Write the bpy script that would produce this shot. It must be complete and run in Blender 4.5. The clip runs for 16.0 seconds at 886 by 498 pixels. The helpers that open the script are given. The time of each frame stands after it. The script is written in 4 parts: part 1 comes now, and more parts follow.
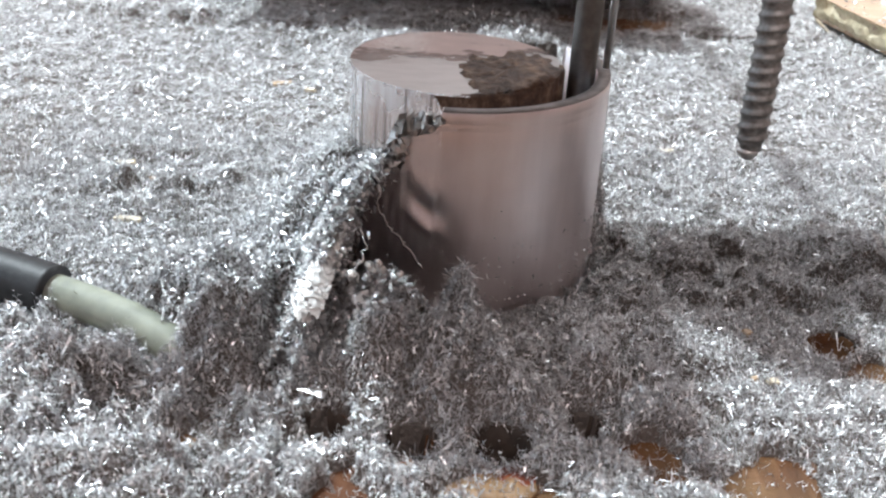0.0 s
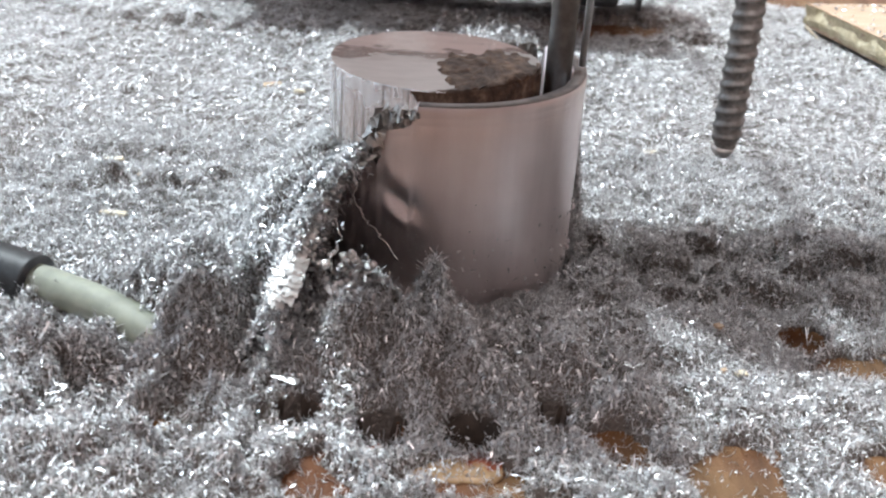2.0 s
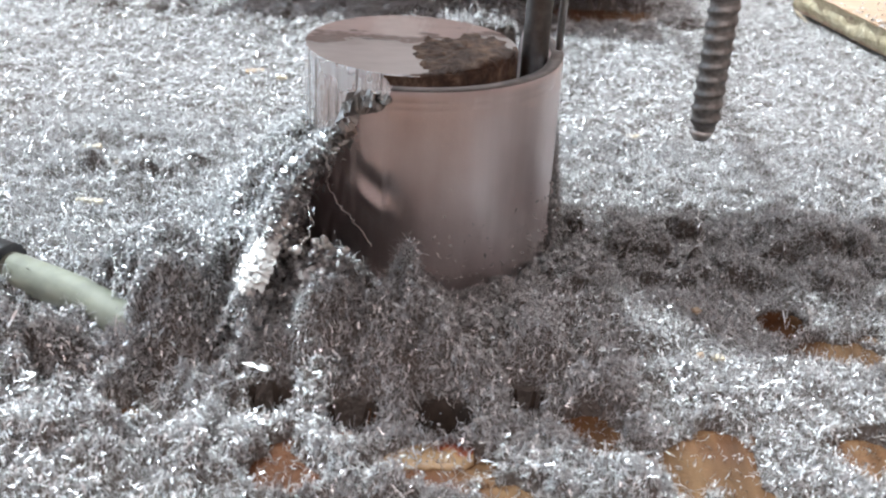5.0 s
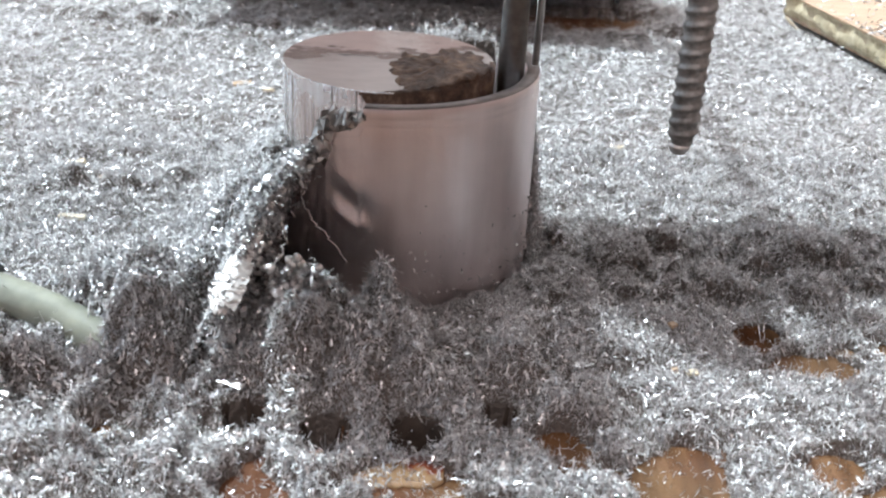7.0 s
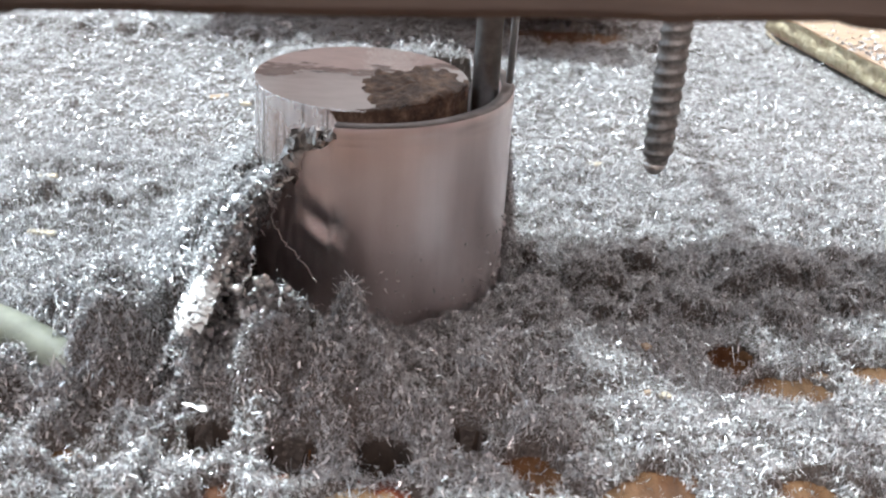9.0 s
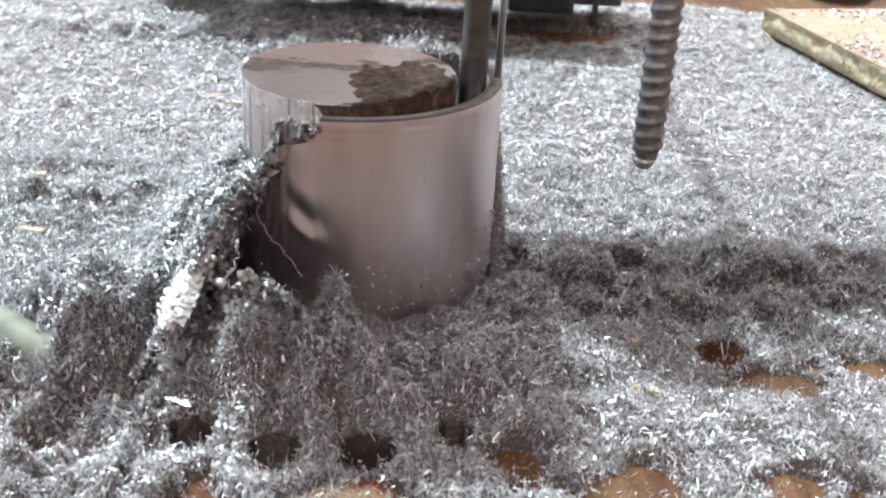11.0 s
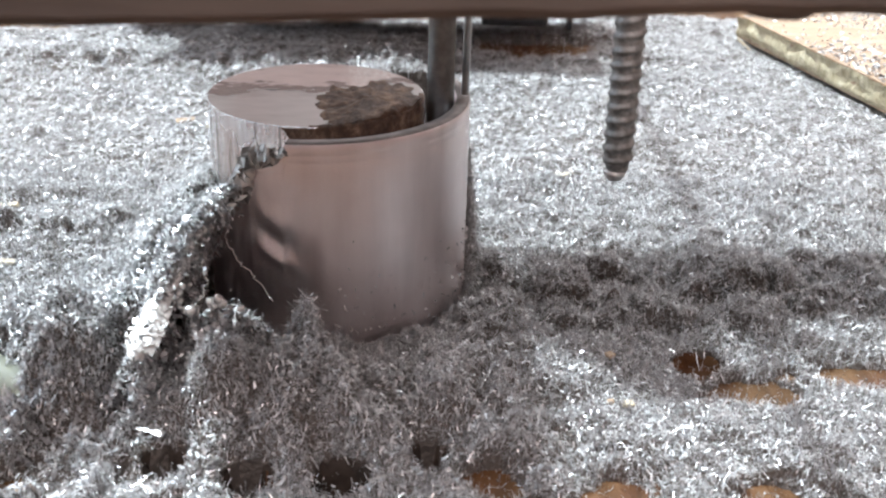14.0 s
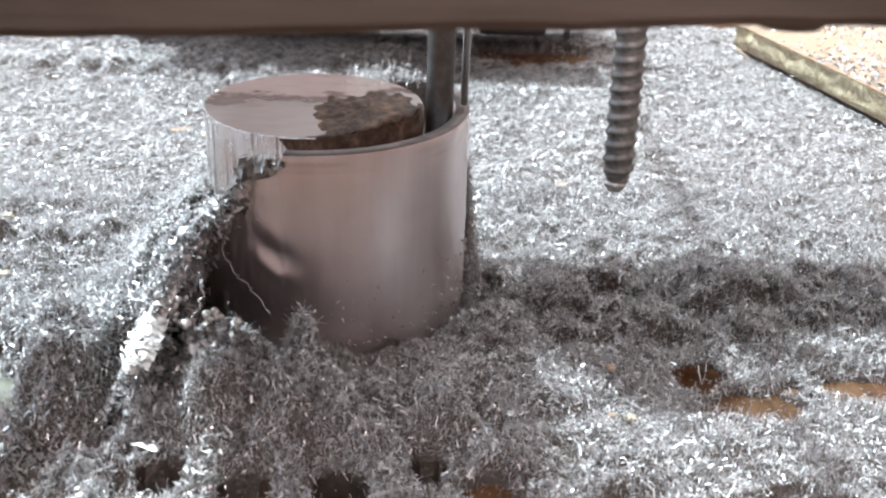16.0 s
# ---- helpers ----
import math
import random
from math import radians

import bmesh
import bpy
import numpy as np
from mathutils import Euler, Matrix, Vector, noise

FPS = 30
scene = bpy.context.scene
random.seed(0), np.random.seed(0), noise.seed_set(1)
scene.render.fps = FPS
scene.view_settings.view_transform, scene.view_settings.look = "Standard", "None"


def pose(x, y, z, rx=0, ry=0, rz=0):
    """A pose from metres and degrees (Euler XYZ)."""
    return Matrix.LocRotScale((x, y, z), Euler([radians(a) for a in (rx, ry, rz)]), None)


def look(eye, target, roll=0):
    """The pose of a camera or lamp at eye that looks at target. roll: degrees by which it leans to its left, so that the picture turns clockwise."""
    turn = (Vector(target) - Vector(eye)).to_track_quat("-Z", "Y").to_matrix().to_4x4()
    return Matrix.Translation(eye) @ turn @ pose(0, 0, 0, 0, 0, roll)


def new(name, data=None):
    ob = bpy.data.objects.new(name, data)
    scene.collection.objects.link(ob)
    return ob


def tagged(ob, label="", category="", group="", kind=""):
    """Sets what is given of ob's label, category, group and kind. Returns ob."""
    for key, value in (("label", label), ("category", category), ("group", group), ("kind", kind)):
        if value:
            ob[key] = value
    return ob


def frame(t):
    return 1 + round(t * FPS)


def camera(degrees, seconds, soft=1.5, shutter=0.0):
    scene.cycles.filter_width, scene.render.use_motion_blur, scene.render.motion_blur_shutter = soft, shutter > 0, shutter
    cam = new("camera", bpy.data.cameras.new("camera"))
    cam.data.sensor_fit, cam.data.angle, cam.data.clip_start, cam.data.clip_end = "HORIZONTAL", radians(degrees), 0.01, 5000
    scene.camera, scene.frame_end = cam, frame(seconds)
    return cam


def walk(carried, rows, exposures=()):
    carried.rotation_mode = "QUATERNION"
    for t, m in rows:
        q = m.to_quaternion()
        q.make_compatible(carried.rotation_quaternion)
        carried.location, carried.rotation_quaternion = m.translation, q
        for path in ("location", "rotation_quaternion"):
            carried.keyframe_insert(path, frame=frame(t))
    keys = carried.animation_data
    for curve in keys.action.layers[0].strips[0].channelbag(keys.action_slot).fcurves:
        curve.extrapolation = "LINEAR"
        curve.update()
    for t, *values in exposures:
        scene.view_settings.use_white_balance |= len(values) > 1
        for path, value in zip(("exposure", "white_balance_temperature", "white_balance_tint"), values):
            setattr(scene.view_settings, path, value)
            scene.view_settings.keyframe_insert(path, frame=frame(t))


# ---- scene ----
# Lengths in the tables below are millimetres; MM turns them into metres.
MM = 0.001
LENS = 44.607

# seconds, eye x y z (mm), yaw, pitch, roll (degrees)
PATH = [
    (0, -2.63, -234.21, 117.36, -0.515, -26.702, 3.716),
    (0.5, -1.06, -234.72, 117.04, -0.487, -26.720, 3.756),
    (1, 0.52, -236.09, 119.38, -0.228, -26.447, 3.308),
    (1.5, 1.86, -238.53, 120.03, -0.478, -25.851, 2.906),
    (2, 3.96, -239.32, 115.95, -0.111, -26.097, 3.908),
    (2.5, 5.17, -238.80, 116.23, -0.372, -26.500, 4.158),
    (3, 6.52, -236.48, 115.82, -0.500, -26.687, 3.970),
    (3.5, 8.73, -236.11, 115.21, -0.689, -26.672, 3.881),
    (4, 8.67, -235.74, 115.47, -0.613, -26.836, 3.651),
    (4.2, 8.82, -236.51, 114.08, -0.362, -26.681, 3.967),
    (6.5, 13.05, -238.65, 117.90, 0.513, -26.723, 2.564),
    (7, 15.71, -237.35, 118.24, 0.297, -26.609, 3.113),
    (7.5, 16.41, -238.29, 118.33, 0.205, -26.553, 3.406),
    (8, 18.85, -235.05, 118.26, 0.073, -26.056, 3.642),
    (8.5, 18.18, -233.95, 118.91, -0.332, -26.282, 3.674),
    (9, 18.98, -234.08, 119.64, -0.376, -26.148, 3.671),
    (9.5, 20.20, -234.21, 119.64, -0.381, -26.084, 3.494),
    (9.7, 21.78, -233.77, 121.05, -0.107, -26.203, 3.627),
    (11.8, 23.83, -234.60, 115.16, -0.255, -24.932, 3.010),
    (12, 24.62, -234.75, 116.85, -0.434, -24.719, 2.595),
    (12.5, 26.29, -234.06, 117.39, -0.485, -24.901, 2.377),
    (13, 27.54, -233.12, 119.24, -0.436, -25.275, 1.199),
    (13.5, 27.46, -232.18, 118.07, -0.907, -25.412, 1.673),
    (14, 27.02, -232.64, 118.09, -0.537, -25.126, 1.767),
    (14.5, 26.85, -232.00, 118.69, -0.309, -24.765, 1.300),
    (15, 26.69, -232.02, 118.99, -0.393, -24.651, 1.606),
    (15.5, 27.18, -230.76, 118.28, -0.573, -24.519, 1.732),
    (16, 26.35, -230.06, 117.80, -0.756, -24.704, 1.868),
]


def row(t, x, y, z, yaw, pitch, roll):
    a, b = radians(yaw), radians(pitch)
    eye = Vector((x, y, z)) * MM
    ahead = Vector((-math.sin(a) * math.cos(b), math.cos(a) * math.cos(b), math.sin(b)))
    return t, look(eye, eye + ahead, roll)


cam = camera(LENS, 16.0, soft=2.15)
cam.data.dof.use_dof = True
cam.data.dof.focus_distance = 0.255
cam.data.dof.aperture_fstop = 52.0
walk(cam, [row(*r) for r in PATH], exposures=[(0, 0.15), (9, 0.18), (16, 0.29)])

# ---- world and light ----
world = bpy.data.worlds.new("world")
scene.world = world
world.use_nodes = True
wn = world.node_tree
sky = wn.nodes.new("ShaderNodeTexSky")
sky.sky_type, sky.sun_disc = "NISHITA", False
sky.sun_elevation, sky.sun_rotation = radians(66.7), radians(305.5)
wn.links.new(sky.outputs[0], wn.nodes["Background"].inputs[0])
wn.nodes["Background"].inputs[1].default_value = 0.09


def area_lamp(name, at, target, sx, sy, power, colour):
    d = bpy.data.lights.new(name, "AREA")
    d.shape, d.size, d.size_y, d.energy, d.color = "RECTANGLE", sx, sy, power, colour
    ob = new(name, d)
    ob.matrix_world = look(at, target)
    return ob


# soft sun through the roof window, and the sky's light in two window openings
sun_data = bpy.data.lights.new("sun", "SUN")
sun_data.energy, sun_data.angle, sun_data.color = 5.0, radians(3.0), (0.83, 0.945, 1.0)
new("sun", sun_data).matrix_world = look((-0.35, 0.25, 1.0), (0, 0, 0))
area_lamp("window_light_back", (0.70, 1.72, 1.45), (0.45, 0.0, 0.3), 1.8, 0.7, 21, (0.95, 0.98, 1.0))
area_lamp("window_light_left", (-1.72, 0.20, 0.95), (0.0, 0.0, 0.2), 2.7, 1.1, 18, (0.76, 0.90, 1.0))
# pinkish fill lamp, added to lift the dark sides facing the camera
area_lamp("front_fill_light", (-0.1, -1.72, 1.62), (0.1, 1.0, 0.5), 1.5, 0.55, 24, (1.0, 0.86, 0.83))


# ---- materials ----
def material(name, build):
    m = bpy.data.materials.new(name)
    m.use_nodes = True
    nt = m.node_tree
    build(nt, nt.nodes["Principled BSDF"])
    return m


def node(nt, kind, **inputs):
    n = nt.nodes.new(kind)
    for k, v in inputs.items():
        n.inputs[k.replace("_", " ")].default_value = v
    return n


def ramp(nt, source, stops):
    r = nt.nodes.new("ShaderNodeValToRGB")
    els = r.color_ramp.elements
    while len(els) < len(stops):
        els.new(0.5)
    for e, (p, c) in zip(els, stops):
        e.position, e.color = p, (*c, 1)
    nt.links.new(source, r.inputs[0])
    return r


def grey(v):
    return (v, v, v)


def object_space(nt, sx, sy, sz, what="Object"):
    tc = nt.nodes.new("ShaderNodeTexCoord")
    mp = nt.nodes.new("ShaderNodeMapping")
    mp.inputs["Scale"].default_value = (sx, sy, sz)
    nt.links.new(tc.outputs[what], mp.inputs[0])
    return mp.outputs[0]


def noise_tex(nt, vec, scale, detail=4.0, rough=0.55):
    n = node(nt, "ShaderNodeTexNoise", Scale=scale, Detail=detail, Roughness=rough)
    nt.links.new(vec, n.inputs["Vector"])
    return n.outputs["Fac"]


def bump(nt, p, height, dist, strength=1.0):
    b = node(nt, "ShaderNodeBump", Strength=strength, Distance=dist)
    nt.links.new(height, b.inputs["Height"])
    nt.links.new(b.outputs[0], p.inputs["Normal"])
    return b


def chip_look(nt, p):
    geo = nt.nodes.new("ShaderNodeNewGeometry")
    r = ramp(nt, geo.outputs["Random Per Island"], [(0, (0.32, 0.305, 0.30)), (0.35, (0.57, 0.565, 0.57)), (0.75, (0.75, 0.755, 0.77)), (1, (0.85, 0.855, 0.875))])
    nt.links.new(r.outputs[0], p.inputs["Base Color"])
    p.inputs["Metallic"].default_value = 1.0
    rr = ramp(nt, geo.outputs["Random Per Island"], [(0, grey(0.66)), (0.55, grey(0.56)), (0.85, grey(0.46)), (1, grey(0.33))])
    nt.links.new(rr.outputs[0], p.inputs["Roughness"])


def bed_look(nt, p):
    v = object_space(nt, 1, 1, 1)
    n1 = noise_tex(nt, v, 900, 6)
    n2 = noise_tex(nt, v, 60, 3)
    mix = node(nt, "ShaderNodeMath")
    mix.operation = "ADD"
    nt.links.new(n1, mix.inputs[0])
    nt.links.new(n2, mix.inputs[1])
    # dark brown tone holds the shade and warm bounce between the chips
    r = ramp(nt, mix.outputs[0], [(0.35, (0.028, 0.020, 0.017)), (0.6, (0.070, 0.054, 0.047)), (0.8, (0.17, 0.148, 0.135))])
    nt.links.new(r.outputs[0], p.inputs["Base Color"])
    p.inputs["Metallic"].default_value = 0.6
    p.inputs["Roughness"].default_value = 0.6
    bump(nt, p, n1, 0.0012)


def milled_look(nt, p):
    # upright tool marks round a turned face, with smeared metal
    v = object_space(nt, 1, 1, 0.03)
    n1 = noise_tex(nt, v, 1500, 4, 0.65)
    v2 = object_space(nt, 1, 1, 1)
    n2 = noise_tex(nt, v2, 120, 4)
    v3 = object_space(nt, 1, 1, 0.05)
    n3 = noise_tex(nt, v3, 520, 3, 0.6)
    r = ramp(nt, n3, [(0.38, (0.42, 0.40, 0.39)), (0.47, (0.90, 0.88, 0.87)), (0.7, (0.97, 0.965, 0.96))])
    nt.links.new(r.outputs[0], p.inputs["Base Color"])
    p.inputs["Metallic"].default_value = 1.0
    rr = ramp(nt, n2, [(0.3, grey(0.18)), (0.7, grey(0.34))])
    nt.links.new(rr.outputs[0], p.inputs["Roughness"])
    bump(nt, p, n1, 0.0008)


def face_look(nt, p):
    # flat top: polished at the back, a dull oil film with torn edge and dark spots over the front
    co = nt.nodes.new("ShaderNodeTexCoord")
    sep = nt.nodes.new("ShaderNodeSeparateXYZ")
    nt.links.new(co.outputs["Object"], sep.inputs[0])
    v = object_space(nt, 1, 1.4, 1)
    n1 = noise_tex(nt, v, 75, 3)
    n2 = noise_tex(nt, v, 420, 5)
    n3 = noise_tex(nt, object_space(nt, 0.6, 1.6, 1), 190, 2)

    def maths(op, a, b):
        m = node(nt, "ShaderNodeMath")
        m.operation = op
        for k, q in enumerate((a, b)):
            if isinstance(q, float):
                m.inputs[k].default_value = q
            else:
                nt.links.new(q, m.inputs[k])
        return m.outputs[0]

    edge = maths("ADD", maths("MULTIPLY", sep.outputs["Y"], 22.0), maths("ADD", maths("MULTIPLY", n1, 0.65), maths("MULTIPLY", n2, 0.10)))
    edge = maths("ADD", edge, maths("MULTIPLY", sep.outputs["X"], -4.0))
    film = ramp(nt, edge, [(0.36, (0.50, 0.475, 0.465)), (0.45, (0.40, 0.375, 0.365)), (0.53, (0.30, 0.275, 0.265)), (0.57, (0.92, 0.90, 0.89))])
    spots = ramp(nt, n3, [(0.30, grey(0.30)), (0.36, grey(0.9)), (0.6, grey(1.0))])
    mx = nt.nodes.new("ShaderNodeMix")
    mx.data_type, mx.blend_type = "RGBA", "MULTIPLY"
    mx.inputs["Factor"].default_value = 1.0
    nt.links.new(film.outputs[0], mx.inputs["A"])
    nt.links.new(spots.outputs[0], mx.inputs["B"])
    nt.links.new(mx.outputs["Result"], p.inputs["Base Color"])
    p.inputs["Metallic"].default_value = 1.0
    rr = ramp(nt, edge, [(0.45, grey(0.30)), (0.55, grey(0.055))])
    nt.links.new(rr.outputs[0], p.inputs["Roughness"])
    bump(nt, p, n2, 0.00005)


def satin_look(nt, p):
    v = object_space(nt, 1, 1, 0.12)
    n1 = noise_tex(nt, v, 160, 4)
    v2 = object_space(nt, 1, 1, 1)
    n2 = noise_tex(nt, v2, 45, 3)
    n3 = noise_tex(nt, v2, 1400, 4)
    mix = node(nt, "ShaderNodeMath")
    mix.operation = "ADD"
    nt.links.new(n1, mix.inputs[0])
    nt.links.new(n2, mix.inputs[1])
    # pink tint puts the warm reflections of the surroundings into the base colour
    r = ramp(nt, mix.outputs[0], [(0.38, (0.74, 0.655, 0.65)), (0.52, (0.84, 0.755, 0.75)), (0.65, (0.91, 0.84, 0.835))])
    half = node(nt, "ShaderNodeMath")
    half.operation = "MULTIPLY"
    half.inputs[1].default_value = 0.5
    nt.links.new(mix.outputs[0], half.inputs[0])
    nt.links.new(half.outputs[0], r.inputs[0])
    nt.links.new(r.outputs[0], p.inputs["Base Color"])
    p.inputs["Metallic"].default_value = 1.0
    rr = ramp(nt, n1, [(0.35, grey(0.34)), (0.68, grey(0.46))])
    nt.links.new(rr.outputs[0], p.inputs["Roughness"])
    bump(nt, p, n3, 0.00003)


def foil_look(nt, p):
    v = object_space(nt, 1, 1, 1)
    n1 = noise_tex(nt, v, 260, 5)
    n2 = noise_tex(nt, v, 900, 3)
    r = ramp(nt, n1, [(0.3, (0.70, 0.69, 0.68)), (0.6, (0.96, 0.96, 0.95))])
    nt.links.new(r.outputs[0], p.inputs["Base Color"])
    p.inputs["Metallic"].default_value = 1.0
    p.inputs["Roughness"].default_value = 0.5
    bump(nt, p, n2, 0.0002)


def residue_look(nt, p):
    v = object_space(nt, 1, 1, 1)
    n1 = noise_tex(nt, v, 220, 6, 0.65)
    r = ramp(nt, n1, [(0.32, (0.028, 0.014, 0.009)), (0.50, (0.105, 0.060, 0.040)), (0.70, (0.32, 0.21, 0.145))])
    nt.links.new(r.outputs[0], p.inputs["Base Color"])
    p.inputs["Roughness"].default_value = 0.5
    p.inputs["Specular IOR Level"].default_value = 0.25
    bump(nt, p, n1, 0.0012)


def board_look(nt, p):
    v = object_space(nt, 1, 0.14, 1)
    n1 = noise_tex(nt, v, 260, 6, 0.6)
    v2 = object_space(nt, 1, 1, 1)
    n2 = noise_tex(nt, v2, 26, 4)
    n3 = noise_tex(nt, v2, 1500, 3)
    r = ramp(nt, n1, [(0.3, (0.095, 0.050, 0.021)), (0.55, (0.17, 0.094, 0.044)), (0.75, (0.25, 0.15, 0.08))])
    stain = ramp(nt, n2, [(0.40, (0.62, 0.42, 0.34)), (0.56, grey(1.0))])
    mx = nt.nodes.new("ShaderNodeMix")
    mx.data_type, mx.blend_type = "RGBA", "MULTIPLY"
    mx.inputs["Factor"].default_value = 1.0
    nt.links.new(r.outputs[0], mx.inputs["A"])
    nt.links.new(stain.outputs[0], mx.inputs["B"])
    nt.links.new(mx.outputs["Result"], p.inputs["Base Color"])
    p.inputs["Specular IOR Level"].default_value = 0.3
    rr = ramp(nt, n2, [(0.4, grey(0.5)), (0.65, grey(0.75))])
    nt.links.new(rr.outputs[0], p.inputs["Roughness"])
    bump(nt, p, n3, 0.0002)


def wood_look(dark, mid, light, along=(0.1, 1, 1), scale=120, rough=0.65, depth=0.0005):
    def build(nt, p):
        v = object_space(nt, *along)
        n1 = noise_tex(nt, v, scale, 7, 0.62)
        v2 = object_space(nt, 1, 1, 1)
        n2 = noise_tex(nt, v2, 30, 3)
        mixv = node(nt, "ShaderNodeMath")
        mixv.operation = "MULTIPLY_ADD"
        nt.links.new(n2, mixv.inputs[0])
        mixv.inputs[1].default_value = 0.45
        nt.links.new(n1, mixv.inputs[2])
        r = ramp(nt, mixv.outputs[0], [(0.5, dark), (0.72, mid), (0.95, light)])
        nt.links.new(r.outputs[0], p.inputs["Base Color"])
        p.inputs["Roughness"].default_value = rough
        bump(nt, p, n1, depth)
    return build


def plain_look(colour, rough, metal=0.0, scale=300, amount=0.25, depth=0.0001):
    def build(nt, p):
        v = object_space(nt, 1, 1, 1)
        n1 = noise_tex(nt, v, scale, 5)
        lo = tuple(c * (1 - amount) for c in colour)
        hi = tuple(min(1, c * (1 + amount)) for c in colour)
        r = ramp(nt, n1, [(0.3, lo), (0.7, hi)])
        nt.links.new(r.outputs[0], p.inputs["Base Color"])
        p.inputs["Roughness"].default_value, p.inputs["Metallic"].default_value = rough, metal
        bump(nt, p, n1, depth)
    return build


def tube_look(nt, p):
    plain_look((0.33, 0.345, 0.28), 0.6, 0.0, 160, 0.25)(nt, p)
    p.inputs["Transmission Weight"].default_value = 0.25
    p.inputs["Subsurface Weight"].default_value = 0.4
    p.inputs["Subsurface Radius"].default_value = (0.002, 0.002, 0.0015)


def drop_look(nt, p):
    p.inputs["Base Color"].default_value = (0.95, 0.95, 0.95, 1)
    p.inputs["Roughness"].default_value = 0.03
    p.inputs["Transmission Weight"].default_value = 1.0
    p.inputs["IOR"].default_value = 1.33


CHIP = material("aluminium_chip", chip_look)
BED = material("packed_chips_gap_shade", bed_look)
MILLED = material("milled_aluminium", milled_look)
FACE = material("polished_oily_aluminium", face_look)
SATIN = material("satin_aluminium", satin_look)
FOIL = material("crumpled_foil", foil_look)
# inner side of the crust, darkened in colour for the hollow's shade
SHELL = material("smeared_metal_in_shade", plain_look((0.30, 0.285, 0.275), 0.5, 0.6, 220, 0.4, 0.0008))
# dark tone imitates the dim reflection on top of the wall
RIM_DIM = material("dim_rim_reflection", plain_look((0.20, 0.17, 0.16), 0.6, 0.35, 240, 0.35, 0.0003))
RESIDUE = material("brown_oil_residue", residue_look)
BOARD = material("oily_plywood", board_look)
BEAM = material("dark_stained_wood", wood_look((0.046, 0.036, 0.031), (0.085, 0.066, 0.057), (0.14, 0.112, 0.096), (0.06, 1, 1), 160))
PLANK_SIDE = material("rough_sawn_fibre", wood_look((0.40, 0.33, 0.20), (0.62, 0.53, 0.35), (0.80, 0.72, 0.54), (1, 1, 0.5), 420, 0.85, 0.002))
PLANK_TOP = material("pale_pine", wood_look((0.34, 0.23, 0.155), (0.46, 0.325, 0.225), (0.56, 0.42, 0.31), (0.1, 1, 1), 180))
BURR = material("smeared_burr_metal", plain_look((0.42, 0.40, 0.385), 0.32, 1.0, 320, 0.5, 0.0006))
STEEL = material("grey_tool_steel", plain_look((0.16, 0.155, 0.15), 0.42, 1.0, 500, 0.2))
ZINC = material("dull_zinc_steel", plain_look((0.30, 0.295, 0.29), 0.58, 1.0, 600, 0.3))
BRIGHT = material("bright_wire", plain_look((0.68, 0.67, 0.66), 0.45, 1.0, 500, 0.15))
RUBBER = material("black_rubber", plain_look((0.018, 0.018, 0.02), 0.5, 0.0, 500, 0.4))
TUBE = material("milky_plastic_tube", tube_look)
DARK = material("dark_machine_paint", plain_look((0.05, 0.055, 0.06), 0.5, 0.0, 300, 0.3))
PLASTER = material("pinkish_plaster", plain_look((0.61, 0.51, 0.485), 0.9, 0.0, 8, 0.12, 0.002))
CEIL = material("white_ceiling_paint", plain_look((0.74, 0.72, 0.70), 0.9, 0.0, 6, 0.06, 0.001))
FLOOR = material("grey_concrete", plain_look((0.26, 0.25, 0.24), 0.85, 0.0, 12, 0.2, 0.002))
FRAME = material("white_window_paint", plain_look((0.78, 0.78, 0.76), 0.5, 0.0, 20, 0.05))
DROP = material("clear_coolant_drop", drop_look)
STRAW = material("pale_wood_splinter", plain_look((0.60, 0.52, 0.39), 0.6, 0.0, 700, 0.25))
TAN = material("tan_wood_splinter", plain_look((0.47, 0.345, 0.235), 0.6, 0.0, 700, 0.3))


def stained_look(nt, p):
    v = object_space(nt, 1, 1, 1)
    n1 = noise_tex(nt, v, 170, 4)
    sep = nt.nodes.new("ShaderNodeSeparateXYZ")
    co = nt.nodes.new("ShaderNodeTexCoord")
    nt.links.new(co.outputs["Object"], sep.inputs[0])
    m = node(nt, "ShaderNodeMath")
    m.operation = "MULTIPLY_ADD"
    m.inputs[1].default_value = 120.0
    nt.links.new(sep.outputs["Y"], m.inputs[0])
    nt.links.new(n1, m.inputs[2])
    r = ramp(nt, m.outputs[0], [(0.42, (0.42, 0.29, 0.165)), (0.50, (0.38, 0.23, 0.115)), (0.55, (0.30, 0.08, 0.03)), (0.64, (0.13, 0.028, 0.014))])
    nt.links.new(r.outputs[0], p.inputs["Base Color"])
    p.inputs["Roughness"].default_value = 0.3
    bump(nt, p, n1, 0.0003)


STAINED = material("stained_wet_wood", stained_look)
# near-black colour stands for the shade inside the deep pits
PIT_SHADE = material("pit_shade_dark", plain_look((0.036, 0.025, 0.019), 0.8, 0.0, 300, 0.5, 0.0006))
WHITE = material("white_card", plain_look((0.85, 0.84, 0.82), 0.7, 0.0, 90, 0.05))


# ---- mesh helpers ----
def link(name, bm, mat, parent=None, label="", smooth=False):
    me = bpy.data.meshes.new(name)
    if smooth:
        for f in bm.faces:
            f.smooth = True
    bm.to_mesh(me)
    bm.free()
    me.materials.append(mat)
    ob = new(name, me)
    ob.parent = parent
    if label:
        ob["label"] = label
    return ob


def part(name, bm, mat, parent, label="", smooth=False):
    return link(name, bm, mat, parent, label, smooth)


def empty(name, at=(0, 0, 0)):
    ob = new(name)
    ob.empty_display_size = 0.01
    ob.location = Vector(at) * MM
    return ob


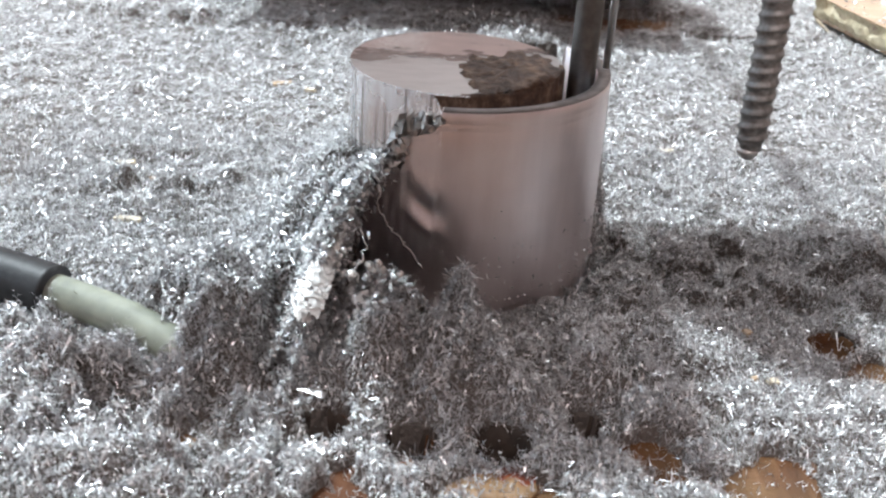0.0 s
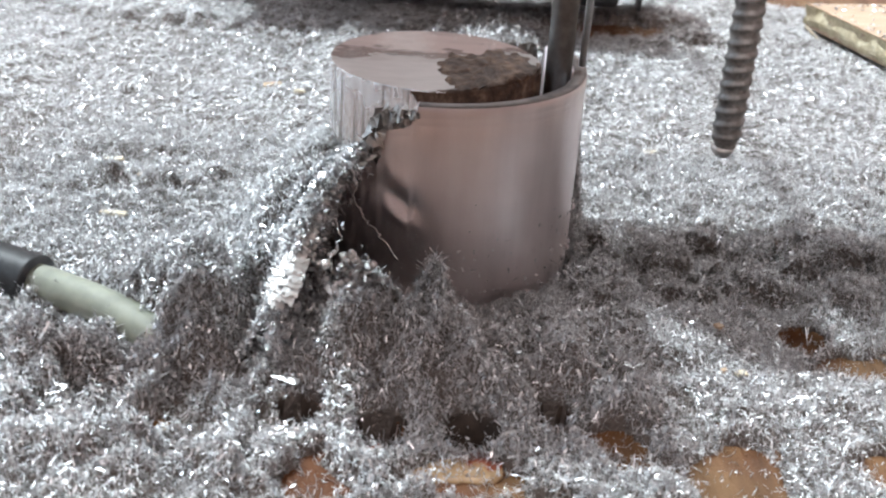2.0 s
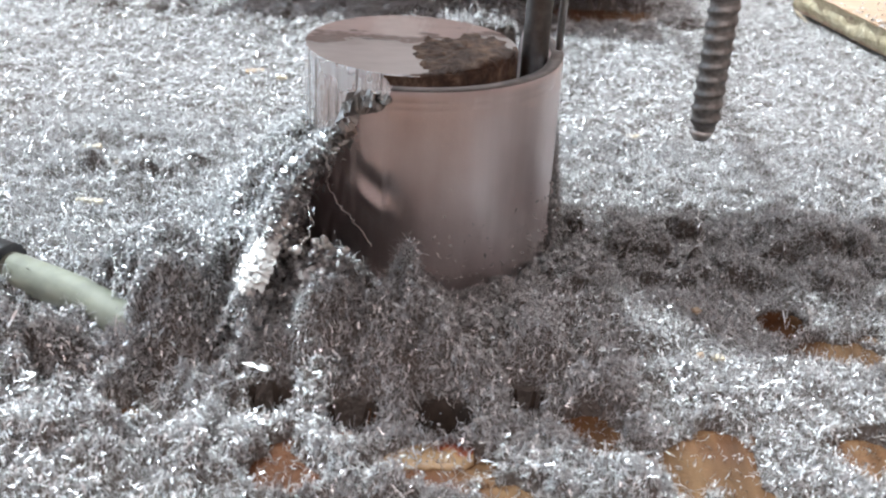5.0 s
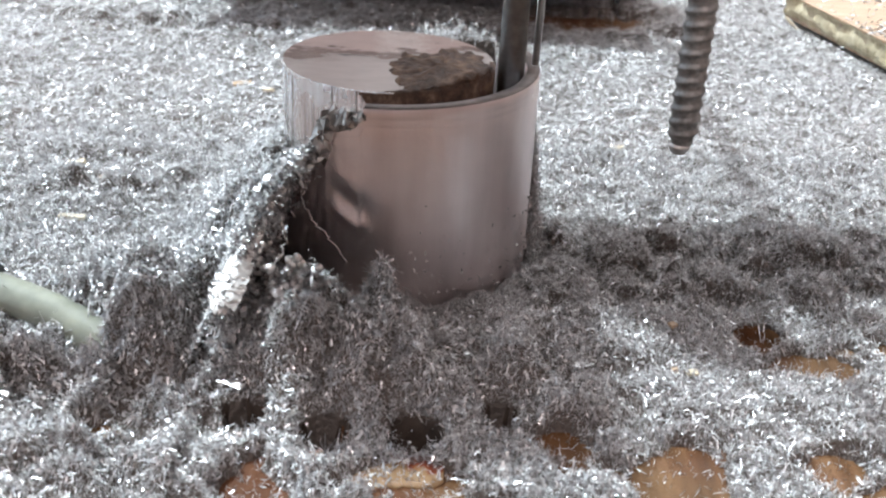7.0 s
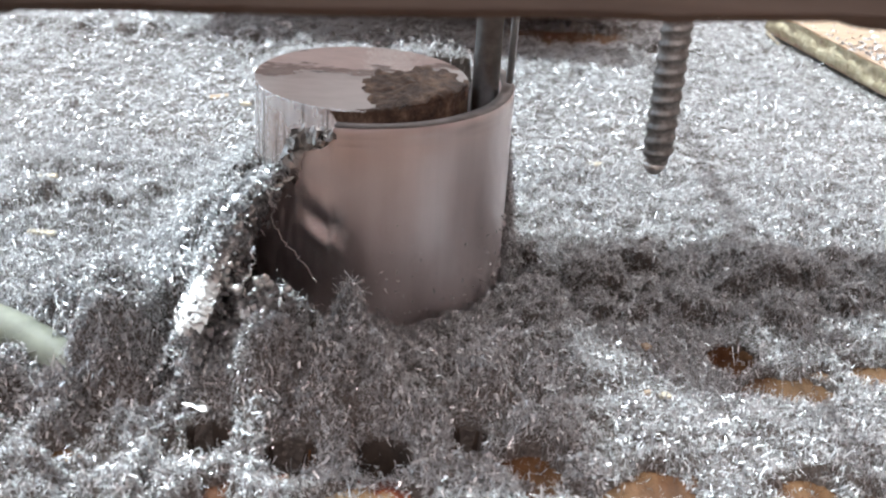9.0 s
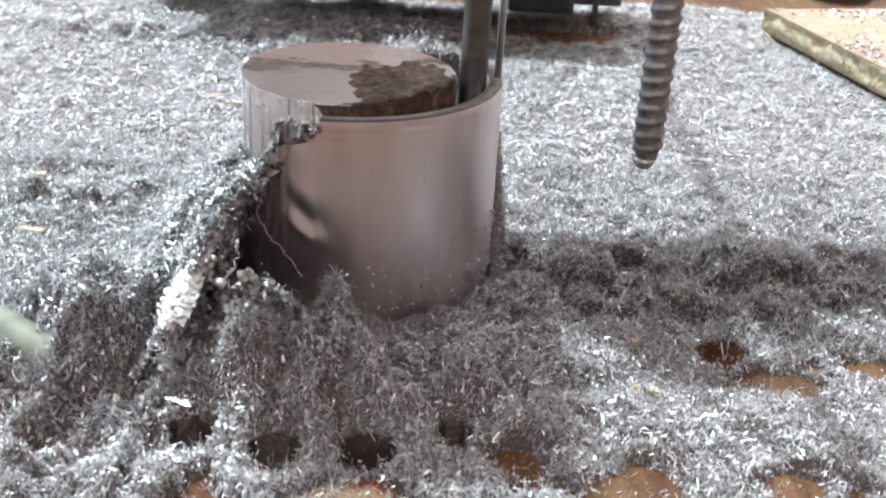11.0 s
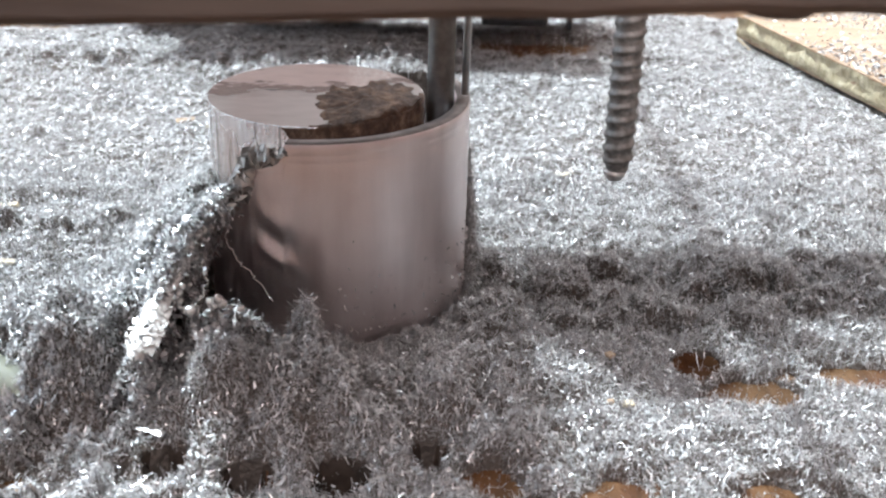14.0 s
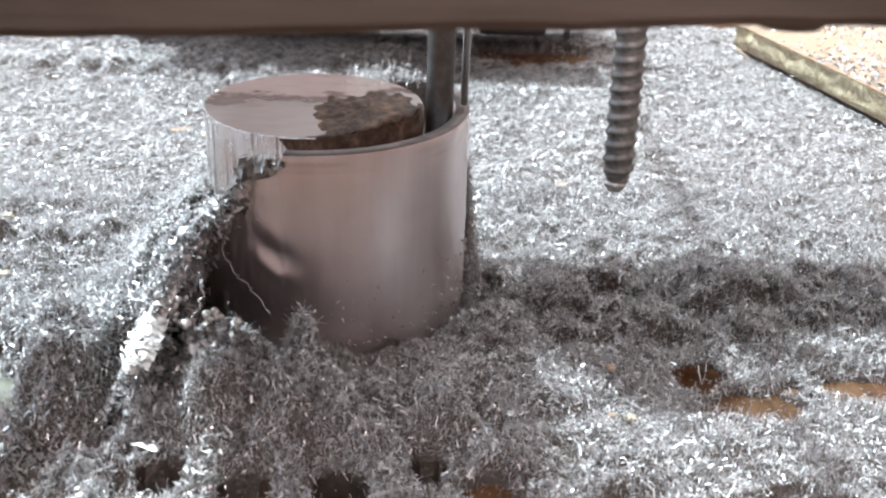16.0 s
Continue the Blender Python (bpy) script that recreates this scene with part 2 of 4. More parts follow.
def box_bm(x0, x1, y0, y1, z0, z1, bevel=0.0, segs=2, unit=MM):
    bm = bmesh.new()
    bmesh.ops.create_cube(bm, size=1)
    for v in bm.verts:
        v.co = Vector(((x0 + x1) / 2 + v.co.x * (x1 - x0), (y0 + y1) / 2 + v.co.y * (y1 - y0), (z0 + z1) / 2 + v.co.z * (z1 - z0))) * unit
    if bevel:
        bmesh.ops.bevel(bm, geom=bm.edges[:], offset=bevel * unit, segments=segs, affect="EDGES", profile=0.6)
    return bm


def lathe_bm(profile, segs=64, start=0.0, sweep=360.0, closed_profile=False, warp=None):
    """A profile of (radius, height) in mm turned about z."""
    bm = bmesh.new()
    full = abs(sweep - 360) < 1e-6
    n = segs if full else segs + 1
    rings = []
    for i in range(n):
        a = radians(start + sweep * i / segs)
        ring = []
        for k, (r, z) in enumerate(profile):
            rr, zz = warp(a, r, z) if warp else (r, z)
            ring.append(bm.verts.new((rr * math.cos(a) * MM, rr * math.sin(a) * MM, zz * MM)))
        rings.append(ring)
    m = len(profile)
    for i in range(segs):
        p, q = rings[i], rings[(i + 1) % n]
        for k in range(m if closed_profile else m - 1):
            bm.faces.new((p[k], q[k], q[(k + 1) % m], p[(k + 1) % m]))
    if not full and closed_profile:
        bm.faces.new(rings[0])
        bm.faces.new(rings[-1][::-1])
    bmesh.ops.recalc_face_normals(bm, faces=bm.faces[:])
    return bm


def cyl_bm(radius, z0, z1, segs=32, bevel=0.4, x=0.0, y=0.0):
    prof = [(0.001, z0), (radius - bevel, z0), (radius, z0 + bevel), (radius, z1 - bevel), (radius - bevel, z1), (0.001, z1)]
    bm = lathe_bm(prof, segs)
    bmesh.ops.remove_doubles(bm, verts=bm.verts[:], dist=0.00001)
    bmesh.ops.translate(bm, verts=bm.verts[:], vec=(x * MM, y * MM, 0))
    return bm


def tube_bm(points, radii, segs=10):
    """A round tube along points (mm)."""
    bm = bmesh.new()
    pts = [Vector(p) for p in points]
    rings = []
    for i, p in enumerate(pts):
        d = (pts[min(i + 1, len(pts) - 1)] - pts[max(i - 1, 0)]).normalized()
        side = d.cross(Vector((0, 0, 1)))
        side = side.normalized() if side.length > 1e-3 else Vector((1, 0, 0))
        up = side.cross(d)
        r = radii if isinstance(radii, (int, float)) else radii[i]
        rings.append([bm.verts.new((p + (side * math.cos(a) + up * math.sin(a)) * r) * MM) for a in [2 * math.pi * k / segs for k in range(segs)]])
    for a, b in zip(rings, rings[1:]):
        for k in range(segs):
            bm.faces.new((a[k], a[(k + 1) % segs], b[(k + 1) % segs], b[k]))
    bm.faces.new(rings[0][::-1])
    bm.faces.new(rings[-1])
    bmesh.ops.recalc_face_normals(bm, faces=bm.faces[:])
    return bm


def spline(points, steps=8):
    """Catmull-Rom through points."""
    p = [Vector(q) for q in points]
    p = [p[0] * 2 - p[1]] + p + [p[-1] * 2 - p[-2]]
    out = []
    for i in range(1, len(p) - 2):
        for k in range(steps):
            t = k / steps
            a, b, c, d = p[i - 1 : i + 3]
            out.append(0.5 * (2 * b + (c - a) * t + (2 * a - 5 * b + 4 * c - d) * t * t + (3 * b - a - 3 * c + d) * t**3))
    out.append(p[-2])
    return out


def array_mesh(name, verts, quads, mat, smooth=False):
    """A mesh from numpy arrays of vertices (mm) and quads."""
    me = bpy.data.meshes.new(name)
    me.vertices.add(len(verts))
    me.vertices.foreach_set("co", (verts * MM).astype(np.float32).ravel())
    n = len(quads)
    me.loops.add(n * 4)
    me.loops.foreach_set("vertex_index", quads.astype(np.int32).ravel())
    me.polygons.add(n)
    me.polygons.foreach_set("loop_start", np.arange(0, n * 4, 4, dtype=np.int32))
    me.polygons.foreach_set("use_smooth", np.full(n, smooth))
    me.update(calc_edges=True)
    me.materials.append(mat)
    return me


# ---- the relief of the chip bed (mm) ----
rng = np.random.default_rng(7)
LATTICE = rng.random((256, 256))


def lattice_noise(x, y, cell):
    u, v = x / cell + 1000.3, y / cell + 1000.7
    i, j = np.floor(u).astype(int), np.floor(v).astype(int)
    a, b = u - i, v - j
    a, b = a * a * (3 - 2 * a), b * b * (3 - 2 * b)
    g = lambda p, q: LATTICE[p % 256, q % 256]
    return (g(i, j) * (1 - a) + g(i + 1, j) * a) * (1 - b) + (g(i, j + 1) * (1 - a) + g(i + 1, j + 1) * a) * b - 0.5


def billow(x, y, cell):
    """Rounded lumps with sharp gaps between them, 0 to 1."""
    return np.minimum(1.0, np.abs(lattice_noise(x + 31, y - 17, cell)) * 3.2)


def bell(x, y, cx, cy, rx, ry, turn=0.0):
    c, s = math.cos(radians(turn)), math.sin(radians(turn))
    u, v = (x - cx) * c + (y - cy) * s, -(x - cx) * s + (y - cy) * c
    return np.exp(-((u / rx) ** 2 + (v / ry) ** 2))


def step(v, a, b):
    t = np.clip((v - a) / (b - a), 0, 1)
    return t * t * (3 - 2 * t)


BOARD_Z = -1.3
# pits drilled into the board: x, y, radius
PITS = [(-20.0, -73.8, 4.0), (-4.6, -77.8, 4.4), (11.6, -77.0, 4.8), (27.0, -69.8, 3.4), (83.4, -35.6, 4.6)]
# bare places of the board: x, y, half length, half width, turn
BARE = [(59.0, -84, 8.0, 10.5, -35), (94.0, -45.4, 9.5, 5.0, 4), (119, -38.5, 12, 5.5, -6), (8.0, -92.0, 9.0, 5.0, 3), (-14.5, -95.5, 6.5, 5.0, 0),
        (41.5, -86, 4.6, 3.6, 20), (38.5, -76.8, 5.4, 3.4, 0), (88, -79.5, 6.0, 5.0, 10), (-45, -81, 3.6, 2.6, 0), (97, -88, 7, 6, 0), (66, -98, 10, 6, 0),
        (70, 225, 30, 11, 0), (-168, 238, 30, 9, 5), (110, 205, 12, 4, 0), (24, -98, 5, 3, 0)]
# crest of the crust that the torn wall left on the heap: y, x, height, width of the slope on its left
CREST = np.array([(-70, -27.5, 3, 5), (-66, -27, 12, 6), (-61, -25.3, 17, 6), (-54, -22.3, 25, 8), (-46, -19.8, 31, 12), (-38, -15.5, 34, 17), (-33, -11.0, 36, 20),
                  (-27, -20, 31, 19), (-10, -24, 27, 17), (5, -24, 25, 15), (13, -24, 22, 14), (24, -22, 13, 12), (42, -20, 2, 10)], float)


def crest(y):
    return tuple(np.interp(y, CREST[:, 0], CREST[:, k]) for k in (1, 2, 3))


def crust_side(x, y):
    return crest(y)[0] - x


# plank lying on the bed: corner, direction of its long edge, direction across it
PLANK_C, PLANK_U, PLANK_V = Vector((159.5, 246.0)), Vector((0.242, -0.970)), Vector((0.970, 0.242))
PLANK_H = 13.5


def near_plank(x, y):
    u = (x - PLANK_C.x) * PLANK_U.x + (y - PLANK_C.y) * PLANK_U.y
    v = (x - PLANK_C.x) * PLANK_V.x + (y - PLANK_C.y) * PLANK_V.y
    return (v > -9) & (u > -9) & (u < 270)


def relief(x, y):
    lump = lattice_noise(x, y, 9.0) * 0.9 + lattice_noise(x, y, 4.1) * 0.8 + lattice_noise(x + 50, y, 2.0) * 0.7
    swell = lattice_noise(x, y + 77, 34.0)
    h = 1.3 + 2.2 * lump + 2.4 * swell
    d = crust_side(x, y)  # positive on the left of the crust
    cx, cz, cw = crest(y)
    recess = np.interp(y, (-60, -52, -44, -33, -28), (0, 3, 8, 9, 9))
    keep = np.where(y < -28, step(d - recess, -1.2, 0.8), 1.0)
    heap = cz * np.exp(-((np.maximum(d, 0) / cw) ** 2)) * np.where((y > -28) & (x > 0), 0.0, 1.0)
    rough = 1 + 2.6 * bell(x, y, -46, -56, 36, 30) + 0.9 * bell(x, y, 105, 5, 60, 34)
    heap = heap * keep + 30.0 * bell(x, y, 19, 31, 9, 6, 0) + 12 * bell(x, y, 2, 33, 16, 9)
    ang = np.degrees(np.arctan2(y, x))
    heap += 33.0 * np.exp(-(((np.hypot(x, y) - 35.2) / 2.4) ** 2)) * step(ang, -14, 22) * (1 - step(ang, 70, 95))
    heap += 40.0 * np.exp(-(((np.hypot(x, y) - 29.0) / 4.0) ** 2)) * step(ang, 55, 64) * (1 - step(ang, 84, 108))
    heap = np.minimum(heap, 43.0)
    heap += 13.5 * bell(x, y, -13.0, -51.0, 6.5, 4.0, 10) + 6.0 * bell(x, y, -18.5, -54.5, 4.5, 3.5) + 8.0 * bell(x, y, -4, -47, 5, 4)
    heap += 11.0 * bell(x, y, -52, -43, 13, 9) + 3.0 * bell(x, y, -66, -38, 9, 6) + 19.0 * bell(x, y, -39.0, -53.0, 9.0, 7.0, 15) + 4 * bell(x, y, -60, -68, 14, 8)
    heap += 14.0 * bell(x, y, 2.5, -51.5, 4.0, 4.0) + 7.0 * bell(x, y, -3, -62, 13, 9) + 6.0 * bell(x, y, -17, -69, 7, 6) + 4.0 * bell(x, y, 14, -62, 18, 12)
    heap += 2.5 * bell(x, y, 62, -37, 16, 10) + 3.0 * bell(x, y, 43, 2, 5, 18)
    clump = 0.8 * bell(x, y, -58, -60, 34, 26) + 0.75 * bell(x, y, -8, -64, 30, 13) + 0.45 * bell(x, y, 34, -58, 26, 18) + 0.50 * bell(x, y, 88, -6, 52, 26) + 0.5 * bell(x, y, -95, 182, 75, 13) + 0.45 * bell(x, y, 92, -66, 40, 10) + 0.6 * bell(x, y, -62, -90, 40, 11) + 0.35 * bell(x, y, 22, -97, 60, 6) + 0.75 * bell(x, y, -72, 26, 20, 20)
    calm = 1.0
    for px, py, r in PITS:
        calm = calm * (1 - 0.97 * bell(x, y, px, py - 4, r * 1.9, r * 2.2))
    clump = clump * calm
    clump = clump * (1 - 0.95 * bell(x, y, -62, -57, 18, 11, 154))
    wx, wy = x + 5 * lattice_noise(x, y, 11.0), y + 5 * lattice_noise(x + 40, y, 11.0)
    heap += clump * (11.0 * billow(wx, wy, 13.0) + 7.5 * billow(wx + 9, wy, 6.5) + 3.0 * billow(wx, wy + 5, 3.2) - 10.0)
    heap += 3.0 * bell(x, y, -46, -31, 8, 7) - 6.0 * bell(x, y, -30.0, -57, 3.0, 10, 6) - 4.0 * bell(x, y, -36, -66, 6, 3.5)
    lumpy = calm * bell(x, y, -56, -58, 34, 22) * (1 - bell(x, y, -62, -57, 18, 9, 154))
    heap += lumpy * (5.5 * billow(wy + 21, wx - 4, 8.0) + 2.5 * billow(wy, wx + 33, 4.0) - 3.5)
    skirt = calm * bell(x, y, -4, -61, 26, 9)
    heap += skirt * (5.0 * billow(wy - 11, wx + 7, 9.0) + 3.0 * billow(wy + 2, wx, 4.5) - 3.4)
    heap += 5.0 * bell(x, y, -42.5, -66, 3.5, 3.0) + 5.0 * bell(x, y, -13, -65, 6, 4)
    h = h + heap + (rough - 1) * (1.6 * lump + lattice_noise(x, y + 9, 6.0) * 2.4)
    h = h * (1 - (0.75 - 0.3 * step(-y, 52, 60)) * step(x, 45, 70) * step(-y, 18, 34))
    h = h - (h + 0.4) * 0.92 * np.minimum(1, 1.1 * bell(x, y, -31.0, -57, 5.2, 10, 6) + 0.9 * bell(x, y, -37, -66.5, 8, 4.0, 10))
    # the tangled clumps on the left end in rounded tops
    top = 17.5 + 9.0 * lattice_noise(x + 3, y, 8.0) + 3.0 * lattice_noise(x, y, 3.0) - 0.035 * ((x + 42) ** 2 + (y + 49) ** 2) ** 0.75
    over = np.maximum(0, h - top)
    h = np.where((bell(x, y, -46, -50, 22, 16) > 0.35) & (crust_side(x, y) > 6), h - over + 2.5 * (1 - np.exp(-over / 6.0)), h)
    h = np.maximum(h, BOARD_Z + 0.45)
    for cx, cy, a, b, turn in BARE:
        wob = 1 + 1.1 * lattice_noise(x, y, 5.0) + 0.9 * lattice_noise(x + 7, y, 2.3)
        e = -np.log(np.maximum(bell(x, y, cx, cy, a, b, turn), 1e-9)) * wob
        h = np.where(e < 2.6, np.minimum(h, BOARD_Z - 0.9 + 1.4 * step(e, 0.95, 1.35) + (h - BOARD_Z + 1) * step(e, 1.15, 2.6)), h)
    for cx, cy, r in PITS:
        q = np.hypot(x - cx, y - cy) + 2.2 * lattice_noise(x, y, 3.0)
        lip = bell(x, y, cx, cy - r * 1.3, r * 1.5, r * 1.1)
        h = h * (1 - lip) + lip * np.minimum(h, -0.4)
        slack = np.minimum(1, 1.3 * bell(x, y, cx, cy + r * 0.5, r * 1.55, r * 1.6))
        h = h * (1 - slack) + slack * np.minimum(h, 0.5)
        h = h - 20.0 * (1 - step(q, r * 0.95, r * 1.08))
    # the heap thins out at the back of the board
    edge = 262 + 14 * lattice_noise(x, y * 0 + 3, 40) + 0.12 * (x + 60)
    h = h - 5.0 * step(y, edge - 6, edge + 14)
    h = np.where(near_plank(x, y), np.minimum(h, 0.3), h)
    # and runs out beyond the machine's working area
    out = np.maximum(np.abs(x - 30) - 250, -112 - y) + 30 * lattice_noise(x, y, 22)
    return h - 7.0 * step(out, 0, 26)


def bare_radius(x, y):
    """How near to the axis chips can lie: the wall keeps them out, but on the left it is gone."""
    a = np.degrees(np.arctan2(y, x)) % 360
    return np.where((a > 52) & (a < 212), 24.4, 34.4)


def relief_slope(x, y, e=0.5):
    return (relief(x + e, y) - relief(x - e, y)) / (2 * e), (relief(x, y + e) - relief(x, y - e)) / (2 * e)


# ---- the workshop ----
# unseen room, added to shape bounce light and reflections
def room():
    x0, x1, y0, y1, z0, z1, w = -1.75, 1.75, -1.75, 1.75, -0.82, 1.95, 0.12
    floor = link("floor", box_bm(x0 - w, x1 + w, y0 - w, y1 + w, z0 - 0.1, z0, unit=1), FLOOR)
    tagged(floor, "grey concrete workshop floor", "floor", kind="structure")

    def wall(name, blocks, label, mat=PLASTER, kind="wall"):
        bm = bmesh.new()
        for b in blocks:
            t = box_bm(*b, unit=1)
            me = bpy.data.meshes.new("t")
            t.to_mesh(me)
            t.free()
            bm.from_mesh(me)
            bpy.data.meshes.remove(me)
        tagged(link(name, bm, mat), label, kind, kind="structure")

    # ceiling with a roof window, an opening added for the sun
    i, j, k, l = -1.10, -0.28, 0.08, 0.92
    wall("ceiling", [(x0 - w, i, y0 - w, y1 + w, z1, z1 + 0.1), (j, x1 + w, y0 - w, y1 + w, z1, z1 + 0.1), (i, j, y0 - w, k, z1, z1 + 0.1), (i, j, l, y1 + w, z1, z1 + 0.1)],
         "white painted ceiling with a roof window opening", CEIL, "ceiling")

    # back wall with a high window
    a, b, c, d = -0.25, 1.65, 1.08, 1.85
    wall("wall_north", [(x0, a, y1, y1 + w, z0, z1), (b, x1, y1, y1 + w, z0, z1), (a, b, y1, y1 + w, z0, c), (a, b, y1, y1 + w, d, z1)], "pinkish plaster wall with a window opening")
    e, f, g, h = -1.2, 1.65, 0.35, 1.55
    wall("wall_west", [(x0 - w, x0, y0, e, z0, z1), (x0 - w, x0, f, y1, z0, z1), (x0 - w, x0, e, f, z0, g), (x0 - w, x0, e, f, h, z1)], "pinkish plaster wall with a window opening")
    wall("wall_east", [(x1, x1 + w, y0, y1, z0, z1)], "plain pinkish plaster wall")
    p, q, r, s = -0.9, 0.7, 1.30, 1.93
    wall("wall_south", [(x0, p, y0 - w, y0, z0, z1), (q, x1, y0 - w, y0, z0, z1), (p, q, y0 - w, y0, z0, r), (p, q, y0 - w, y0, s, z1)], "pinkish plaster wall with a high window opening")

    def window(name, bars):
        ob = tagged(empty(name), "white painted window frame in a wall", "window", kind="structure")
        for q in bars:
            part("window_frame", box_bm(*q, unit=1), FRAME, ob)

    y = y1 + 0.02
    window("window_1", [(a, b, y, y + 0.05, c, c + 0.05), (a, b, y, y + 0.05, d - 0.05, d), (a, a + 0.05, y, y + 0.05, c + 0.05, d - 0.05),
                        (b - 0.05, b, y, y + 0.05, c + 0.05, d - 0.05)])
    y = y0 - 0.09
    window("window_3", [(p, q, y, y + 0.05, r, r + 0.04), (p, p + 0.04, y, y + 0.05, r + 0.04, s), (q - 0.04, q, y, y + 0.05, r + 0.04, s)])
    x = x0 - 0.07
    window("window_2", [(x, x + 0.05, e, f, g, g + 0.05), (x, x + 0.05, e, f, h - 0.05, h), (x, x + 0.05, e, e + 0.05, g + 0.05, h - 0.05),
                        (x, x + 0.05, f - 0.05, f, g + 0.05, h - 0.05)])


    # unseen white card, added to mirror as a bright patch in the top face
    card = box_bm(-0.135, -0.045, y1 - 0.002, y1 - 0.0005, 0.505, 0.565, unit=1)
    tagged(link("reflection_card", card, WHITE), "unseen white card added for a bright patch in the top face", "paper")


room()


def machine_bed():
    """The board of the machine: one sheet, finely divided where the pits are, on a table."""
    xs = np.concatenate([np.array([-600, -400, -260, -160]), np.arange(-80, 135, 1.0), np.array([160, 260, 400, 600])])
    ys = np.concatenate([np.array([-420, -250, -150]), np.arange(-112, -20, 1.0), np.array([0, 60, 130, 200, 300, 420, 600])])
    gx, gy = np.meshgrid(xs, ys)
    z = np.full_like(gx, BOARD_Z)
    for cx, cy, r in PITS:
        q = np.hypot(gx - cx, gy - cy)
        z = z - 16 * (1 - step(q, r * 0.9, r * 1.05))
    nx, ny = len(xs), len(ys)
    idx = np.arange(nx * ny).reshape(ny, nx)
    quads = np.stack([idx[:-1, :-1], idx[:-1, 1:], idx[1:, 1:], idx[1:, :-1]], -1).reshape(-1, 4)
    me = array_mesh("ground", np.stack([gx, gy, z], -1).reshape(-1, 3), quads, BOARD)
    ground = tagged(new("ground", me), "oily brown plywood machine bed with drilled pits", "board", kind="structure")
    for cx, cy, r in PITS:
        def lip(a, rad, z, cx=cx, cy=cy, r=r):
            # the hole's mouth follows the heap round it
            if z < BOARD_Z:
                return rad, z
            d = r * 1.22
            return rad, max(BOARD_Z, min(1.6, float(relief(np.array([cx + d * math.cos(a)]), np.array([cy + d * math.sin(a)]))[0]))) - 0.6 + z
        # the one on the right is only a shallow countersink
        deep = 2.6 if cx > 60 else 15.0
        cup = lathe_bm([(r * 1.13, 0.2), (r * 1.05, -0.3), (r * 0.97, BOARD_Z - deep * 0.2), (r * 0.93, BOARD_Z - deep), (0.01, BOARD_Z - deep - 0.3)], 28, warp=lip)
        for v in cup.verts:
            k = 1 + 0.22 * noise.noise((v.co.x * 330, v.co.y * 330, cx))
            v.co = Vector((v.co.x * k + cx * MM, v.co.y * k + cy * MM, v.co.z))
        # deep holes get a lining with their shade painted in
        part("drilled_hole", cup, BOARD if cx > 60 else PIT_SHADE, ground, "shallow countersink in the plywood" if cx > 60 else "drilled hole with its shade put into a near-black lining", True)
    table = tagged(empty("work_table", (0, 0, -820)), "heavy timber table that carries the machine bed", "table")
    def shifted(bm):
        bmesh.ops.translate(bm, verts=bm.verts[:], vec=(0, 0, 0.82))
        return bm
    part("tabletop", shifted(box_bm(-600, 600, -420, 600, -50, -16, 3)), PLANK_TOP, table)
    for sx in (-560, 560):
        for sy in (-380, 560):
            part("leg", shifted(box_bm(sx - 35, sx + 35, sy - 35, sy + 35, -820, -50, 3)), PLANK_TOP, table)


machine_bed()


def chip_bed():
    xs = np.concatenate([np.arange(-330, -110, 3.0), np.arange(-110, 150, 1.2), np.arange(150, 420, 3.0)])
    ys = np.concatenate([np.arange(-150, -112, 3.0), np.arange(-112, 60, 1.2), np.arange(60, 330, 3.0)])
    gx, gy = np.meshgrid(xs, ys)
    z = relief(gx, gy)
    rad = np.hypot(gx, gy)
    z = np.where(rad < bare_radius(gx, gy) - 0.4, -3.0, z)
    nx, ny = len(xs), len(ys)
    idx = np.arange(nx * ny).reshape(ny, nx)
    quads = np.stack([idx[:-1, :-1], idx[:-1, 1:], idx[1:, 1:], idx[1:, :-1]], -1).reshape(-1, 4)
    zq = z.reshape(-1)[quads]
    rq = rad.reshape(-1)[quads]
    keep = (zq.max(1) > BOARD_Z - 0.4) & (rq.max(1) > 23.0)
    mid = np.stack([gx, gy], -1).reshape(-1, 2)[quads].mean(1)
    for cx, cy, r in PITS:
        away = np.hypot(mid[:, 0] - cx, mid[:, 1] - cy)
        keep |= (away < r * 1.3) & (zq.max(1) > BOARD_Z - 2.0)
    quads = quads[keep]
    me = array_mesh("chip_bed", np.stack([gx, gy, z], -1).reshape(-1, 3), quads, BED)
    tagged(new("chip_bed", me), "packed bed of fine aluminium chips, gap shade in its dark colour", "metal chips", kind="stuff")


chip_bed()


